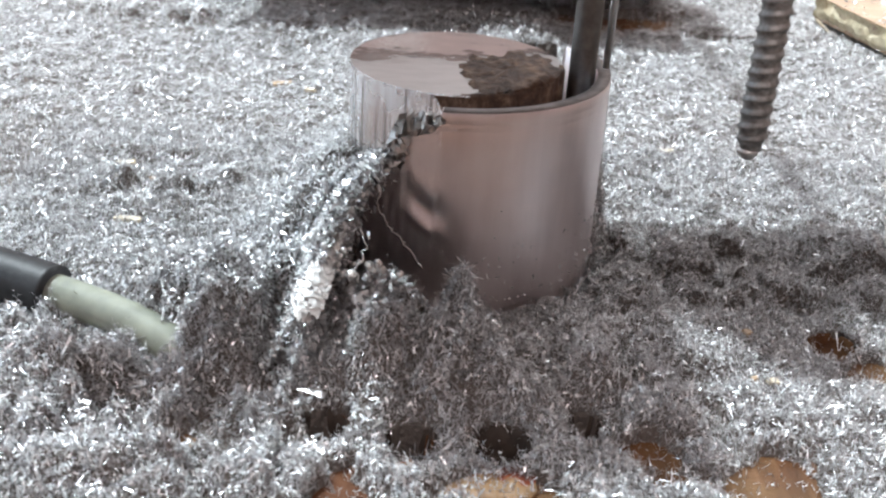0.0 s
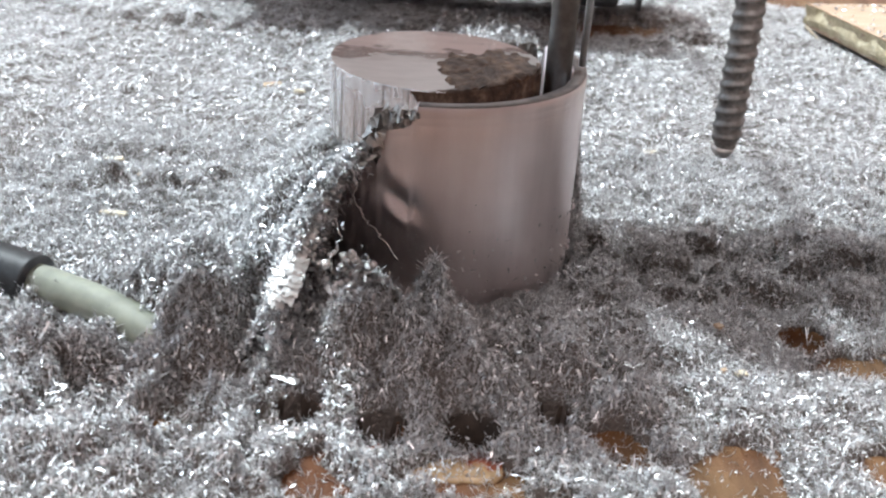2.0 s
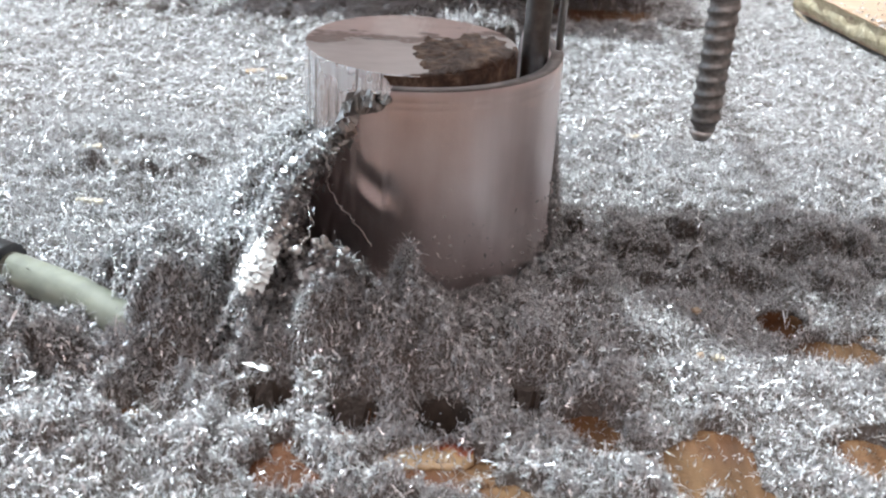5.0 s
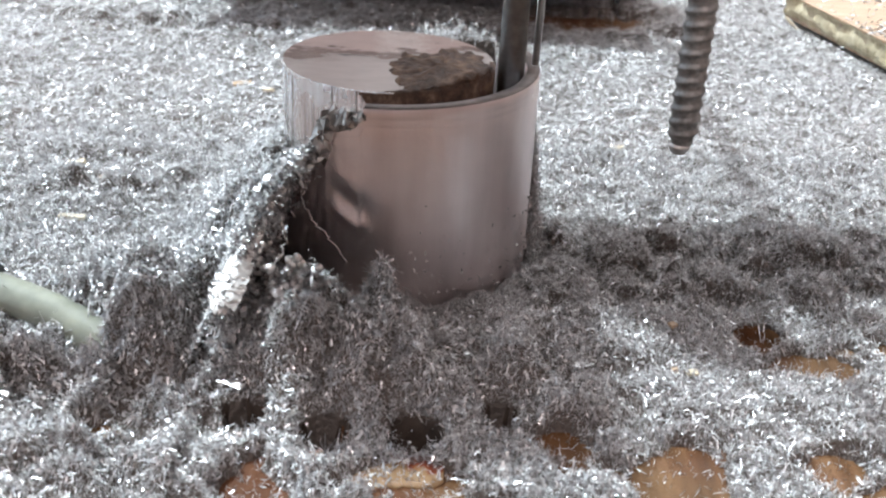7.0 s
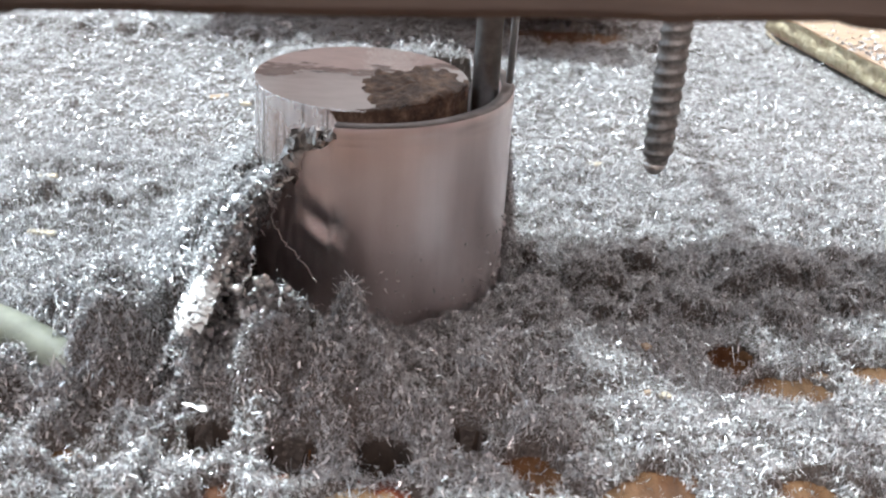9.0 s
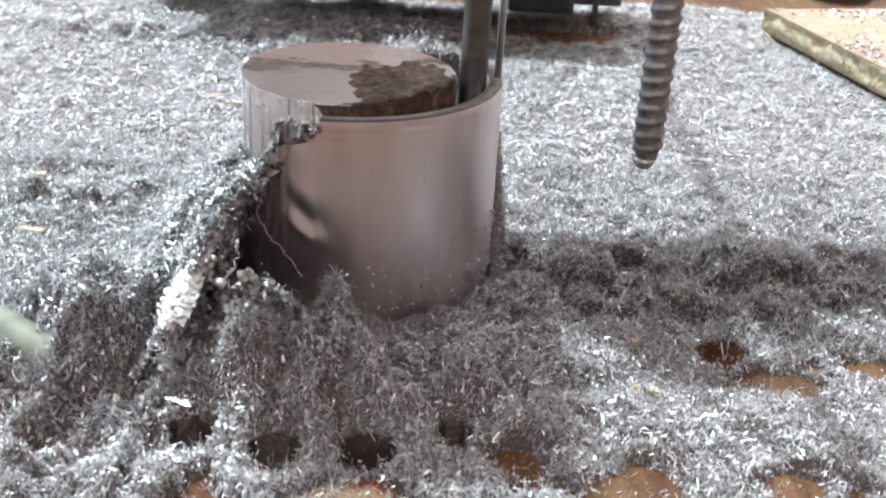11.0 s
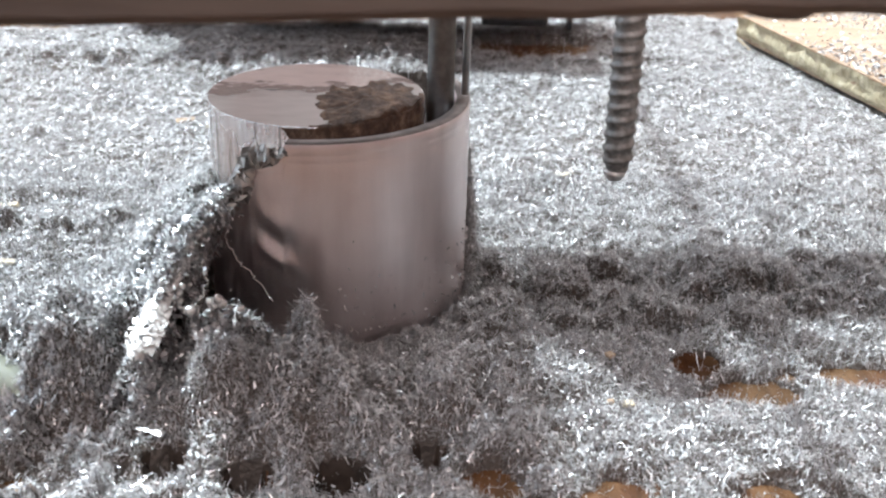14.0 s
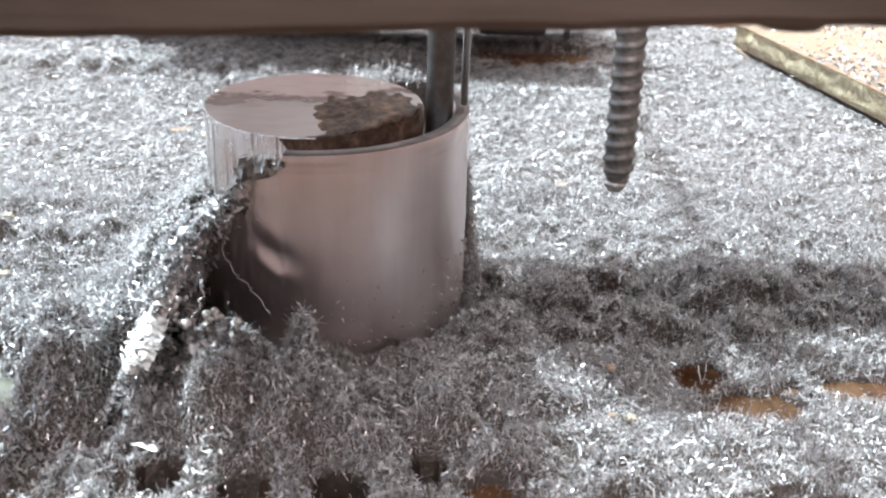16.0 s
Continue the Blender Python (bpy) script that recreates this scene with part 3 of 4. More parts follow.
def strips(n, x, y, z, length, width, lift, tilt=0.5, slope=None, bent=True):
    """n bent metal slivers: each two quads over three cross-sections, or one quad far off."""
    yaw = rng.random(n) * 2 * np.pi
    pitch = rng.normal(0, tilt, n)
    twist = rng.normal(0, 0.6, n)
    d = np.stack([np.cos(yaw) * np.cos(pitch), np.sin(yaw) * np.cos(pitch), np.sin(pitch)], -1)
    if slope is not None:
        d[:, 2] += slope[0] * d[:, 0] + slope[1] * d[:, 1]
        d /= np.linalg.norm(d, axis=1, keepdims=True)
    side = np.stack([-np.sin(yaw), np.cos(yaw), 0 * yaw], -1)
    up = np.cross(d, side)
    side2 = side * np.cos(twist)[:, None] + up * np.sin(twist)[:, None]
    up2 = np.cross(d, side2)
    c = np.stack([x, y, z], -1)
    L, W = length[:, None] / 2, width[:, None] / 2
    curl = (lift * rng.normal(0.15, 0.22, n))[:, None] * length[:, None]
    a, m, b = c - d * L - up2 * curl, c + up2 * curl * 0.4, c + d * L - up2 * curl
    tip = (0.35 + 0.65 * rng.random(n))[:, None]
    if not bent:
        v = np.stack([a - side2 * W * tip, a + side2 * W, b + side2 * W * tip, b - side2 * W], 1)
        return v.reshape(-1, 3), np.arange(n * 4).reshape(-1, 4)
    v = np.stack([a - side2 * W * tip, a + side2 * W * tip, m + side2 * W, m - side2 * W, b + side2 * W * tip, b - side2 * W * tip], 1)
    base = np.arange(n)[:, None] * 6
    q = np.concatenate([base + np.array([0, 1, 2, 3]), base + np.array([3, 2, 4, 5])], 1).reshape(-1, 4)
    return v.reshape(-1, 3), q


def on_plank(x, y):
    u = (x - PLANK_C.x) * PLANK_U.x + (y - PLANK_C.y) * PLANK_U.y
    v = (x - PLANK_C.x) * PLANK_V.x + (y - PLANK_C.y) * PLANK_V.y
    return (v > 0) & (v < 170) & (u > 0) & (u < 260)


def off_pits(x, y, k):
    """Where chips may lie without filling the drilled pits."""
    return np.min([np.hypot(x - cx, y - cy) / r for cx, cy, r in PITS], axis=0) > k


def scatter_chips():
    """Loose chips over the bed, thicker near the workpiece."""
    zones = [(-112, 150, -116, 70, 9.5), (-240, 310, 70, 300, 6.5), (-200, -112, -40, 70, 5.0), (150, 200, -40, 70, 5.0)]
    V, Q, off = [], [], 0
    for x0, x1, y0, y1, dens in zones:
        n = int((x1 - x0) * (y1 - y0) * dens)
        x, y = rng.uniform(x0, x1, n), rng.uniform(y0, y1, n)
        # the strewn part of the bed widens towards the back
        seen = (x > -138 - (y - 24) * np.where(y < 24, 0.27, 0.36)) & (x < 180 + (y - 64) * np.where(y < 64, 0.36, 0.45))
        x, y = x[seen], y[seen]
        n = len(x)
        h = relief(x, y)
        rad = np.hypot(x, y)
        floor_z = np.full(n, BOARD_Z)
        for cx, cy, r in PITS:
            floor_z = np.where(np.hypot(x - cx, y - cy) < r * 1.3, BOARD_Z - 6.5, floor_z)
        keep = (rad > bare_radius(x, y) + 0.6) & (h > floor_z - 0.35) & ~on_plank(x, y)
        thin = (h < BOARD_Z + 0.1) & (rng.random(n) < (0.04 + 0.30 * (h > BOARD_Z - 0.8)) * (0.3 + 1.6 * (lattice_noise(x, y, 3.0) + 0.5))) & (y > -130) & (y < 300)
        pit = np.zeros(n, bool)
        for cx, cy, r in PITS:
            pit |= np.hypot(x - cx, y - cy) < r * (0.45 if cx > 60 else 1.0 + 0.12 * rng.random(n))
        # fewer of them in the gaps between the clumps
        clumped = np.minimum(1, bell(x, y, -56, -58, 36, 28) * 1.3 + bell(x, y, -8, -64, 32, 15) + 0.7 * bell(x, y, 34, -58, 28, 20))
        wx, wy = x + 5 * lattice_noise(x, y, 11.0), y + 5 * lattice_noise(x + 40, y, 11.0)
        loose = 0.6 * billow(wx, wy, 13.0) + 0.4 * billow(wx + 9, wy, 6.5)
        keep &= rng.random(n) > clumped * 0.85 * (1 - step(loose, 0.25, 0.65))
        # the hollow under the crust is almost free of loose chips
        hollow = (bell(x, y, -12, -41, 6, 7, 35) > 0.45) | (bell(x, y, -31.0, -57, 5.0, 10, 6) + bell(x, y, -37, -65.5, 7, 3.6, 10) > 0.45)
        keep &= ~(hollow & (rng.random(n) < 0.85))
        keep = (keep | (thin & (rad > bare_radius(x, y) + 0.6) & ~on_plank(x, y))) & ~pit
        x, y, h = x[keep], y[keep], np.maximum(h[keep], floor_z[keep])
        n = len(x)
        sx, sy = relief_slope(x, y)
        near = y < 70
        length = np.where(near, rng.gamma(2.2, 0.46, n), rng.gamma(4.0, 0.25, n)) + 0.35
        width = np.where(near, rng.uniform(0.06, 0.19, n), rng.uniform(0.09, 0.22, n))
        wide = rng.random(n) < np.where(near, 0.05 + 0.05 * ((x > 45) & (y < -35)), 0.0)
        width = np.where(wide, width * 2.6, width)
        z = h + rng.exponential(0.55, n) * np.where(h > 4, 1.6, 1.0)
        z = z + rng.normal(0, 0.45, n) * np.minimum(np.hypot(sx, sy), 4.0)
        v, q = strips(n, x, y, z, length, width, 1.0, 0.9 if y0 < 70 else 0.36, (np.clip(sx, -0.5, 0.5), np.clip(sy, -0.5, 0.5)), y0 < 70)
        V.append(v), Q.append(q + off)
        off += len(v)
    # chips clinging to the steep sides of the clumps
    n = 420000
    x, y = rng.uniform(-100, 62, n), rng.uniform(-100, -30, n)
    sx, sy = relief_slope(x, y)
    steep = np.hypot(sx, sy)
    h = relief(x, y)
    ok = (rng.random(n) < 0.85 * np.minimum(1, np.maximum(0, steep - 0.6) / 3.5)) & (np.hypot(x, y) > 36) & (h > 0.5) & ((crust_side(x, y) > 2.0) | (y < -50))
    ok &= off_pits(x, y, 1.15)
    x, y, h, sx, sy = x[ok], y[ok], h[ok], sx[ok], sy[ok]
    n = len(x)
    v, q = strips(n, x, y, h + rng.normal(0.3, 0.5, n), rng.gamma(2.2, 0.46, n) + 0.35, rng.uniform(0.08, 0.30, n), 1.2, 1.0, (np.clip(sx, -0.5, 0.5), np.clip(sy, -0.5, 0.5)))
    V.append(v), Q.append(q + off)
    off += len(v)
    # larger bright flakes on the heap beside the workpiece
    n = 1500
    x, y = rng.normal(-31, 9, n), rng.normal(-40, 16, n)
    x[:160], y[:160] = rng.normal(-12, 5, 160), rng.normal(-52, 2.5, 160)
    x[160:330], y[160:330] = rng.normal(-3, 5, 170), rng.normal(-56, 3.5, 170)
    ok = ((crust_side(x, y) > 0.5) | (y < -47)) & (np.hypot(x, y) > 36)
    x, y = x[ok], y[ok]
    n = len(x)
    sx, sy = relief_slope(x, y)
    v, q = strips(n, x, y, relief(x, y) + rng.uniform(0.3, 1.4, n), rng.uniform(0.8, 2.4, n), rng.uniform(0.2, 0.8, n), 1.0, 0.5, (np.clip(sx, -2, 2), np.clip(sy, -2, 2)))
    V.append(v), Q.append(q + off)
    off += len(v)
    # curled flakes strewn over the clumps
    n = 6400
    x, y = rng.uniform(-105, 60, n), rng.uniform(-98, -42, n)
    x[3400:], y[3400:] = rng.normal(-56, 20, n - 3400), rng.normal(-60, 17, n - 3400)
    h = relief(x, y)
    ok = (h > 0.3) & (np.hypot(x, y) > 36)
    ok &= off_pits(x, y, 1.2)
    x, y, h = x[ok], y[ok], h[ok]
    n = len(x)
    v, q = strips(n, x, y, h + rng.uniform(0.2, 1.6, n), rng.uniform(0.6, 1.8, n), rng.uniform(0.15, 0.62, n), 2.2, 0.9)
    V.append(v), Q.append(q + off)
    off += len(v)
    # bright flakes at the bottom of the hollow
    n = 520
    x, y = rng.normal(-16, 4.5, n), rng.normal(-53.5, 3.0, n)
    sx, sy = relief_slope(x, y)
    v, q = strips(n, x, y, relief(x, y) + rng.uniform(0.2, 2.2, n), rng.uniform(1.0, 2.6, n), rng.uniform(0.6, 1.7, n), 1.4, 0.5)
    V.append(v), Q.append(q + off)
    off += len(v)
    # torn flakes over the back of the crust
    n = 4200
    y = rng.uniform(-64, -28, n)
    xc, zc, cw = crest(y)
    dx = rng.exponential(6.0, n) - 0.8
    z = zc * np.exp(-((np.maximum(dx, 0) / cw) ** 2)) + rng.uniform(0.4, 2.6, n)
    v, q = strips(n, xc - dx, y, z, rng.uniform(0.6, 1.9, n), rng.uniform(0.12, 0.6, n), 1.5, 0.45)
    V.append(v), Q.append(q + off)
    off += len(v)
    # slivers caught in the hollow shell
    n = 2600
    t, q = rng.uniform(0, 0.5, n), rng.uniform(0.05, 1, n)
    y = -33.0 - 29.0 * t
    xc, zc, _ = crest(y)
    back = 5.5 * np.sin(q * np.pi * 0.8) * (1 - 0.5 * t)
    inward = np.maximum(0.0, 1 - t / 0.60)
    out = rng.exponential(0.9, n)
    v, q = strips(n, xc + 0.9 - back * 0.5 + 2.0 * q - (11.5 * q + 1.5) * inward + out * 0.6, y + back * 0.55 + 5.0 * q * inward + 1.2 * inward - out, zc * (1 - 0.80 * q) + 0.4,
                  rng.gamma(2.6, 0.4, n) + 0.4, rng.uniform(0.1, 0.7, n), 1.4, 0.8)
    V.append(v), Q.append(q + off)
    off += len(v)
    # slivers sticking to the steep face below the crust
    n = 3000
    y = rng.uniform(-67, -38, n)
    xc, zc, _ = crest(y)
    z = zc * np.where(y < -53, rng.uniform(0.05, 1.05, n), rng.uniform(0.95, 1.08, n))
    big = rng.random(n) < 0.07
    v, q = strips(n, xc + 1.2 * (1 - z / np.maximum(zc, 1)) + rng.normal(0.2, 0.9, n), y, z + 0.8, np.where(big, rng.uniform(1.4, 2.8, n), rng.gamma(3.2, 0.38, n) + 0.4),
                  np.where(big, rng.uniform(0.7, 1.6, n), rng.uniform(0.08, 0.26, n)), 1.0, 0.9)
    V.append(v), Q.append(q + off)
    off += len(v)
    # chips strewn over the stained chunk and the bare wood beside it
    n = 420
    v, q = strips(n, rng.normal(6.6, 8.5, n), rng.normal(-87.5, 2.8, n), BOARD_Z + rng.uniform(1.0, 2.0, n), rng.gamma(2.2, 0.4, n) + 0.3, rng.uniform(0.08, 0.3, n), 1.4, 0.7)
    V.append(v), Q.append(q + off)
    off += len(v)
    # chips heaped up against the foot of the wall
    n = 26000
    a, rad = np.radians(rng.uniform(-97, 40, n)), 34.7 + rng.exponential(1.3, n)
    x, y = rad * np.cos(a), rad * np.sin(a)
    far = rad + 1.0
    z = np.maximum(relief(x, y), relief(far * np.cos(a), far * np.sin(a))) + rng.uniform(-0.8, 0.7, n)
    v, q = strips(n, x, y, z, rng.gamma(2.2, 0.40, n) + 0.3, rng.uniform(0.06, 0.2, n), 1.0, 0.8)
    V.append(v), Q.append(q + off)
    off += len(v)
    # the wiry tuft in front of the wall, and stray long needles
    n = 520
    x, y = rng.normal(0.6, 2.6, n), rng.normal(-51.5, 2.0, n)
    x[220:], y[220:] = rng.uniform(-70, 45, n - 220), rng.uniform(-80, -45, n - 220)
    ok = (np.hypot(x, y) > 37) & ((crust_side(x, y) > 5) | (y < -47)) & off_pits(x, y, 1.5)
    x, y = x[ok], y[ok]
    n = len(x)
    v, q = strips(n, x, y, relief(x, y) + rng.uniform(0.3, 2.4, n), rng.uniform(2.2, 5.0, n), rng.uniform(0.08, 0.18, n), 1.3, 0.8)
    V.append(v), Q.append(q + off)
    off += len(v)
    # small springs of swarf among the needles
    n, seg = 1100, 12
    x, y = rng.uniform(-95, 75, n), rng.uniform(-99, -46, n)
    h = relief(x, y)
    ok = (np.hypot(x, y) > 37) & (h > -0.8) & ((crust_side(x, y) > 4) | (y < -52)) & off_pits(x, y, 1.2)
    x, y, h = x[ok], y[ok], h[ok]
    n = len(x)
    rad, turns, rise = rng.uniform(0.35, 1.1, n), rng.uniform(1.2, 3.4, n), rng.uniform(0.2, 0.7, n)
    ax = rng.normal(0, 1, (n, 3))
    ax /= np.linalg.norm(ax, axis=1, keepdims=True)
    e1 = np.cross(ax, rng.normal(0, 1, (n, 3)))
    e1 /= np.linalg.norm(e1, axis=1, keepdims=True)
    e2 = np.cross(ax, e1)
    t = np.linspace(0, 1, seg)[None, :, None] * turns[:, None, None]
    mid = np.stack([x, y, h + rad * 0.9], -1)[:, None, :] + rad[:, None, None] * (np.cos(t * 2 * np.pi) * e1[:, None, :] + np.sin(t * 2 * np.pi) * e2[:, None, :]) + (t - turns[:, None, None] / 2) * rise[:, None, None] * ax[:, None, :]
    half = ax[:, None, :] * rng.uniform(0.05, 0.16, n)[:, None, None]
    v = np.stack([mid - half, mid + half], 2).reshape(-1, 3)
    base = (np.arange(n)[:, None] * seg + np.arange(seg - 1)[None, :]).reshape(-1, 1) * 2
    V.append(v), Q.append(base + np.array([0, 1, 3, 2]) + off)
    off += len(v)
    # chips stuck to the wet outer wall
    n = 110
    a, z = np.radians(rng.uniform(-78, -4, n)), 1.5 + rng.exponential(6.5, n)
    v, q = strips(n, np.cos(a) * 34.65, np.sin(a) * 34.65, z, rng.uniform(0.4, 1.3, n), rng.uniform(0.12, 0.4, n), 1.0, 0.9)
    V.append(v), Q.append(q + off)
    off += len(v)
    # chips lying on the plank
    n = 17000
    u, w = rng.uniform(2, 258, n), rng.uniform(1.5, 168, n)
    keep = lattice_noise(u, w, 40) + 0.35 * rng.normal(0, 1, n) * 0.5 > -0.06
    keep &= w < 85 + 40 * lattice_noise(u, w * 0, 30)
    u, w = u[keep], w[keep]
    x, y = PLANK_C.x + u * PLANK_U.x + w * PLANK_V.x, PLANK_C.y + u * PLANK_U.y + w * PLANK_V.y
    n = len(x)
    v, q = strips(n, x, y, np.full(n, BOARD_Z + PLANK_H + 0.3), rng.gamma(5, 0.36, n) + 0.4, rng.uniform(0.35, 0.9, n), 1.0, 0.25)
    V.append(v), Q.append(q + off)
    me = array_mesh("metal_chips", np.concatenate(V), np.concatenate(Q), CHIP)
    tagged(new("metal_chips", me), "loose bright aluminium slivers and needles lying in a heap", "metal chips", kind="stuff")


scatter_chips()


# ---- the workpiece ----
TOP = 46.6
RING_R, RING_IN = 34.3, 31.0


def workpiece():
    ob = tagged(empty("milled_workpiece", (0, 0, 0)), "round aluminium core with partly torn outer wall, in chips", "workpiece")
    # core: a solid round with a crisp edge
    core = lathe_bm([(24.0, -2.0), (24.0, TOP - 0.25), (23.8, TOP)], 128)
    core = part("core", core, MILLED, ob, "upright core with vertical bright tool marks", True)
    top = bmesh.new()
    rings = []
    for r in (0, 6, 12, 18, 23.8):
        if r == 0:
            rings.append([top.verts.new((0, 0, TOP * MM))])
            continue
        ring = []
        for k in range(96):
            a = 2 * math.pi * k / 96
            x, y = r * math.cos(a), r * math.sin(a)
            dz = 0 if r > 20 else 0.015 * noise.noise((x * 0.12, y * 0.12, 3))
            ring.append(top.verts.new((x * MM, y * MM, (TOP + dz) * MM)))
        rings.append(ring)
    for k in range(96):
        top.faces.new((rings[0][0], rings[1][k], rings[1][(k + 1) % 96]))
        for a, b in zip(rings[1:], rings[2:]):
            top.faces.new((a[k], b[k], b[(k + 1) % 96], a[(k + 1) % 96]))
    face = part("top_face", top, FACE, ob, "polished oily top face", True)
    # outer wall from the torn edge at the front left, round the right, to the back
    def torn(a, r, z):
        deg = math.degrees(a) % 360
        deg = deg - 360 if deg > 180 else deg
        # the wall's top sinks to a ragged edge at both of its ends
        f = max(0.0, min(1.0, (deg + 150) / 54.0))
        b = max(0.0, min(1.0, (47 - deg) / 13.0))
        drop = (0 if deg > -95 else np.interp(deg, (-150, -128, -118, -111, -105, -95), (36, 24, 17, 9, 3.5, 2.5))) + (1 - b) * 30
        rag = (1.8 * noise.noise((a * 24, 1.0, z * 0.2)) + 1.0 * noise.noise((a * 70, 5.0, z))) * (1 - f * b)
        zz = z if z < 2 else min(z, z * (1 - drop / TOP)) + rag
        # folds that run down from the torn edge
        across = z - 28.5 + (deg + 109) * 0.5
        near_tear = 0.55 * math.exp(-(((deg + 99) / 6.5) ** 2)) * max(0.0, min(1.0, (deg + 109) / 5.0)) if r > RING_IN + 1 else 0.0
        fold = near_tear * (1.2 * math.exp(-((across / 1.3) ** 2)) - 1.2 * math.exp(-(((across - 4.2) / 2.2) ** 2)) + 0.7 * math.exp(-(((across - 9.0) / 3.0) ** 2)))
        return r + 0.12 * noise.noise((a * 3, z * 0.03, 7)) + (1 - f) * 1.4 * noise.noise((a * 22, z * 0.15, 2)) + fold, zz
    prof = [(RING_R, -2), (RING_R, 6), (RING_R, 11), *[(RING_R, z) for z in range(14, 41)], (RING_R, TOP - 4.2), (RING_R - 0.04, TOP - 4.0), (RING_R, TOP - 3.7), (RING_R, TOP - 2.6), (RING_R - 0.04, TOP - 2.4),
            (RING_R + 0.02, TOP - 2.1), (RING_R, TOP - 0.3), (RING_R - 0.1, TOP - 0.1), (RING_R - 0.3, TOP), (RING_IN + 0.3, TOP), (RING_IN, TOP - 0.3), (RING_IN, 20), (RING_IN, -2)]
    wall = lathe_bm(prof, 210, -150, 197, True, torn)
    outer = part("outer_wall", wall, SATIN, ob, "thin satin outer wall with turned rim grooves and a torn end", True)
    # thin strip added so that the rim looks dim, not bright
    rim = lathe_bm([(RING_R - 0.12, TOP - 0.06), (RING_R - 0.12, TOP + 0.06), (RING_IN + 0.3, TOP + 0.06), (RING_IN + 0.3, TOP - 0.06)], 160, -96, 138, True, torn)
    part("rim_dim_strip", rim, RIM_DIM, outer, "added dark strip with the dim reflection of the wall top painted in", True)
    floor = lathe_bm([(23.9, 8.0), (31.4, 8.0)], 96)
    part("groove_floor", floor, MILLED, ob)
    # burnt oil on the top face
    bm = bmesh.new()
    cx, cy = 13.0, -8.0
    centre = bm.verts.new((cx * MM, cy * MM, (TOP + 2.0) * MM))
    prev = None
    loops = []
    for f in (0.2, 0.38, 0.55, 0.7, 0.83, 0.93, 1.0):
        loop = []
        for k in range(96):
            a = 2 * math.pi * k / 96
            rr = 13.2 * (1 + 0.35 * noise.noise((math.cos(a) * 1.7, math.sin(a) * 1.7, 4)) + 0.20 * noise.noise((math.cos(a) * 4.3, math.sin(a) * 4.3, 9)) + 0.14 * noise.noise((math.cos(a) * 15, math.sin(a) * 15, 2)))
            x, y = cx + rr * f * math.cos(a) * 0.98, cy + rr * f * math.sin(a) * 1.3
            q = math.hypot(x, y)
            if q > 23.6:
                x, y = x * 23.6 / q, y * 23.6 / q
            z = 0.05 + (1 - f) ** 0.7 * 1.8 + (0 if f == 1 else 1.2 * noise.noise((x * 0.45, y * 0.45, 1)))
            loop.append(bm.verts.new((x * MM, y * MM, (TOP + max(0.05 if f == 1 else 0.3, z)) * MM)))
        loops.append(loop)
    for k in range(96):
        bm.faces.new((centre, loops[0][k], loops[0][(k + 1) % 96]))
        for a, b in zip(loops, loops[1:]):
            bm.faces.new((a[k], b[k], b[(k + 1) % 96], a[(k + 1) % 96]))
    part("oil_residue", bm, RESIDUE, face, "dark brown burnt oil crust", True)
    # band on the core: oil residue plus the groove's shade in its colour
    def run(a, r, z):
        k = min(1.0, max(0.04, (math.degrees(a) + 101) / 26.0)) * (1 + 0.5 * noise.noise((a * 14, 3.0, 1.0)) + 0.25 * noise.noise((a * 50, 1.0, 1.0)))
        return r, TOP - 0.35 - (TOP - 0.35 - z) * k
    stain = lathe_bm([(24.09, TOP - 14), (24.09, TOP - 7), (24.09, TOP - 0.35), (23.75, TOP + 0.3), (22.7, TOP + 0.34)], 90, -101, 104, False, run)
    part("groove_shade_and_oil", stain, RESIDUE, core, "brown oil and painted shade inside the groove", True)
    # drops of coolant low on the outer wall
    r = random.Random(3)
    for i in range(34):
        a = radians(r.uniform(-84, -2))
        z = 3 + 15 * r.random() ** 1.6
        s = r.uniform(0.32, 0.8)
        d = bmesh.new()
        bmesh.ops.create_icosphere(d, subdivisions=2, radius=s * MM)
        for v in d.verts:
            v.co = Vector((v.co.x, v.co.y, v.co.z * 1.3))
        bmesh.ops.translate(d, verts=d.verts[:], vec=Vector((math.cos(a) * (RING_R + 0.12), math.sin(a) * (RING_R + 0.12), z)) * MM)
        part("coolant_drop", d, DROP, outer, "", True)
    return ob


workpiece()


def crumple(u, v, k, amp):
    return amp * (noise.noise((u, v, k)) + 0.55 * noise.noise((u * 2.7, v * 2.7, k + 3)) + 0.35 * noise.noise((u * 6.1, v * 6.1, k + 8)))


def sheet(grid, holes=None):
    """A bmesh from a grid of places (mm), leaving out the cells that holes names."""
    bm = bmesh.new()
    vs = [[bm.verts.new(p * MM) for p in line] for line in grid]
    for i in range(len(vs) - 1):
        for j in range(len(vs[0]) - 1):
            if holes and holes(i, j):
                continue
            bm.faces.new((vs[i][j], vs[i + 1][j], vs[i + 1][j + 1], vs[i][j + 1]))
    bmesh.ops.delete(bm, geom=[v for v in bm.verts if not v.link_faces], context="VERTS")
    return bm


def thicken(ob, mm):
    m = ob.modifiers.new("thick", "SOLIDIFY")
    m.thickness = mm * MM


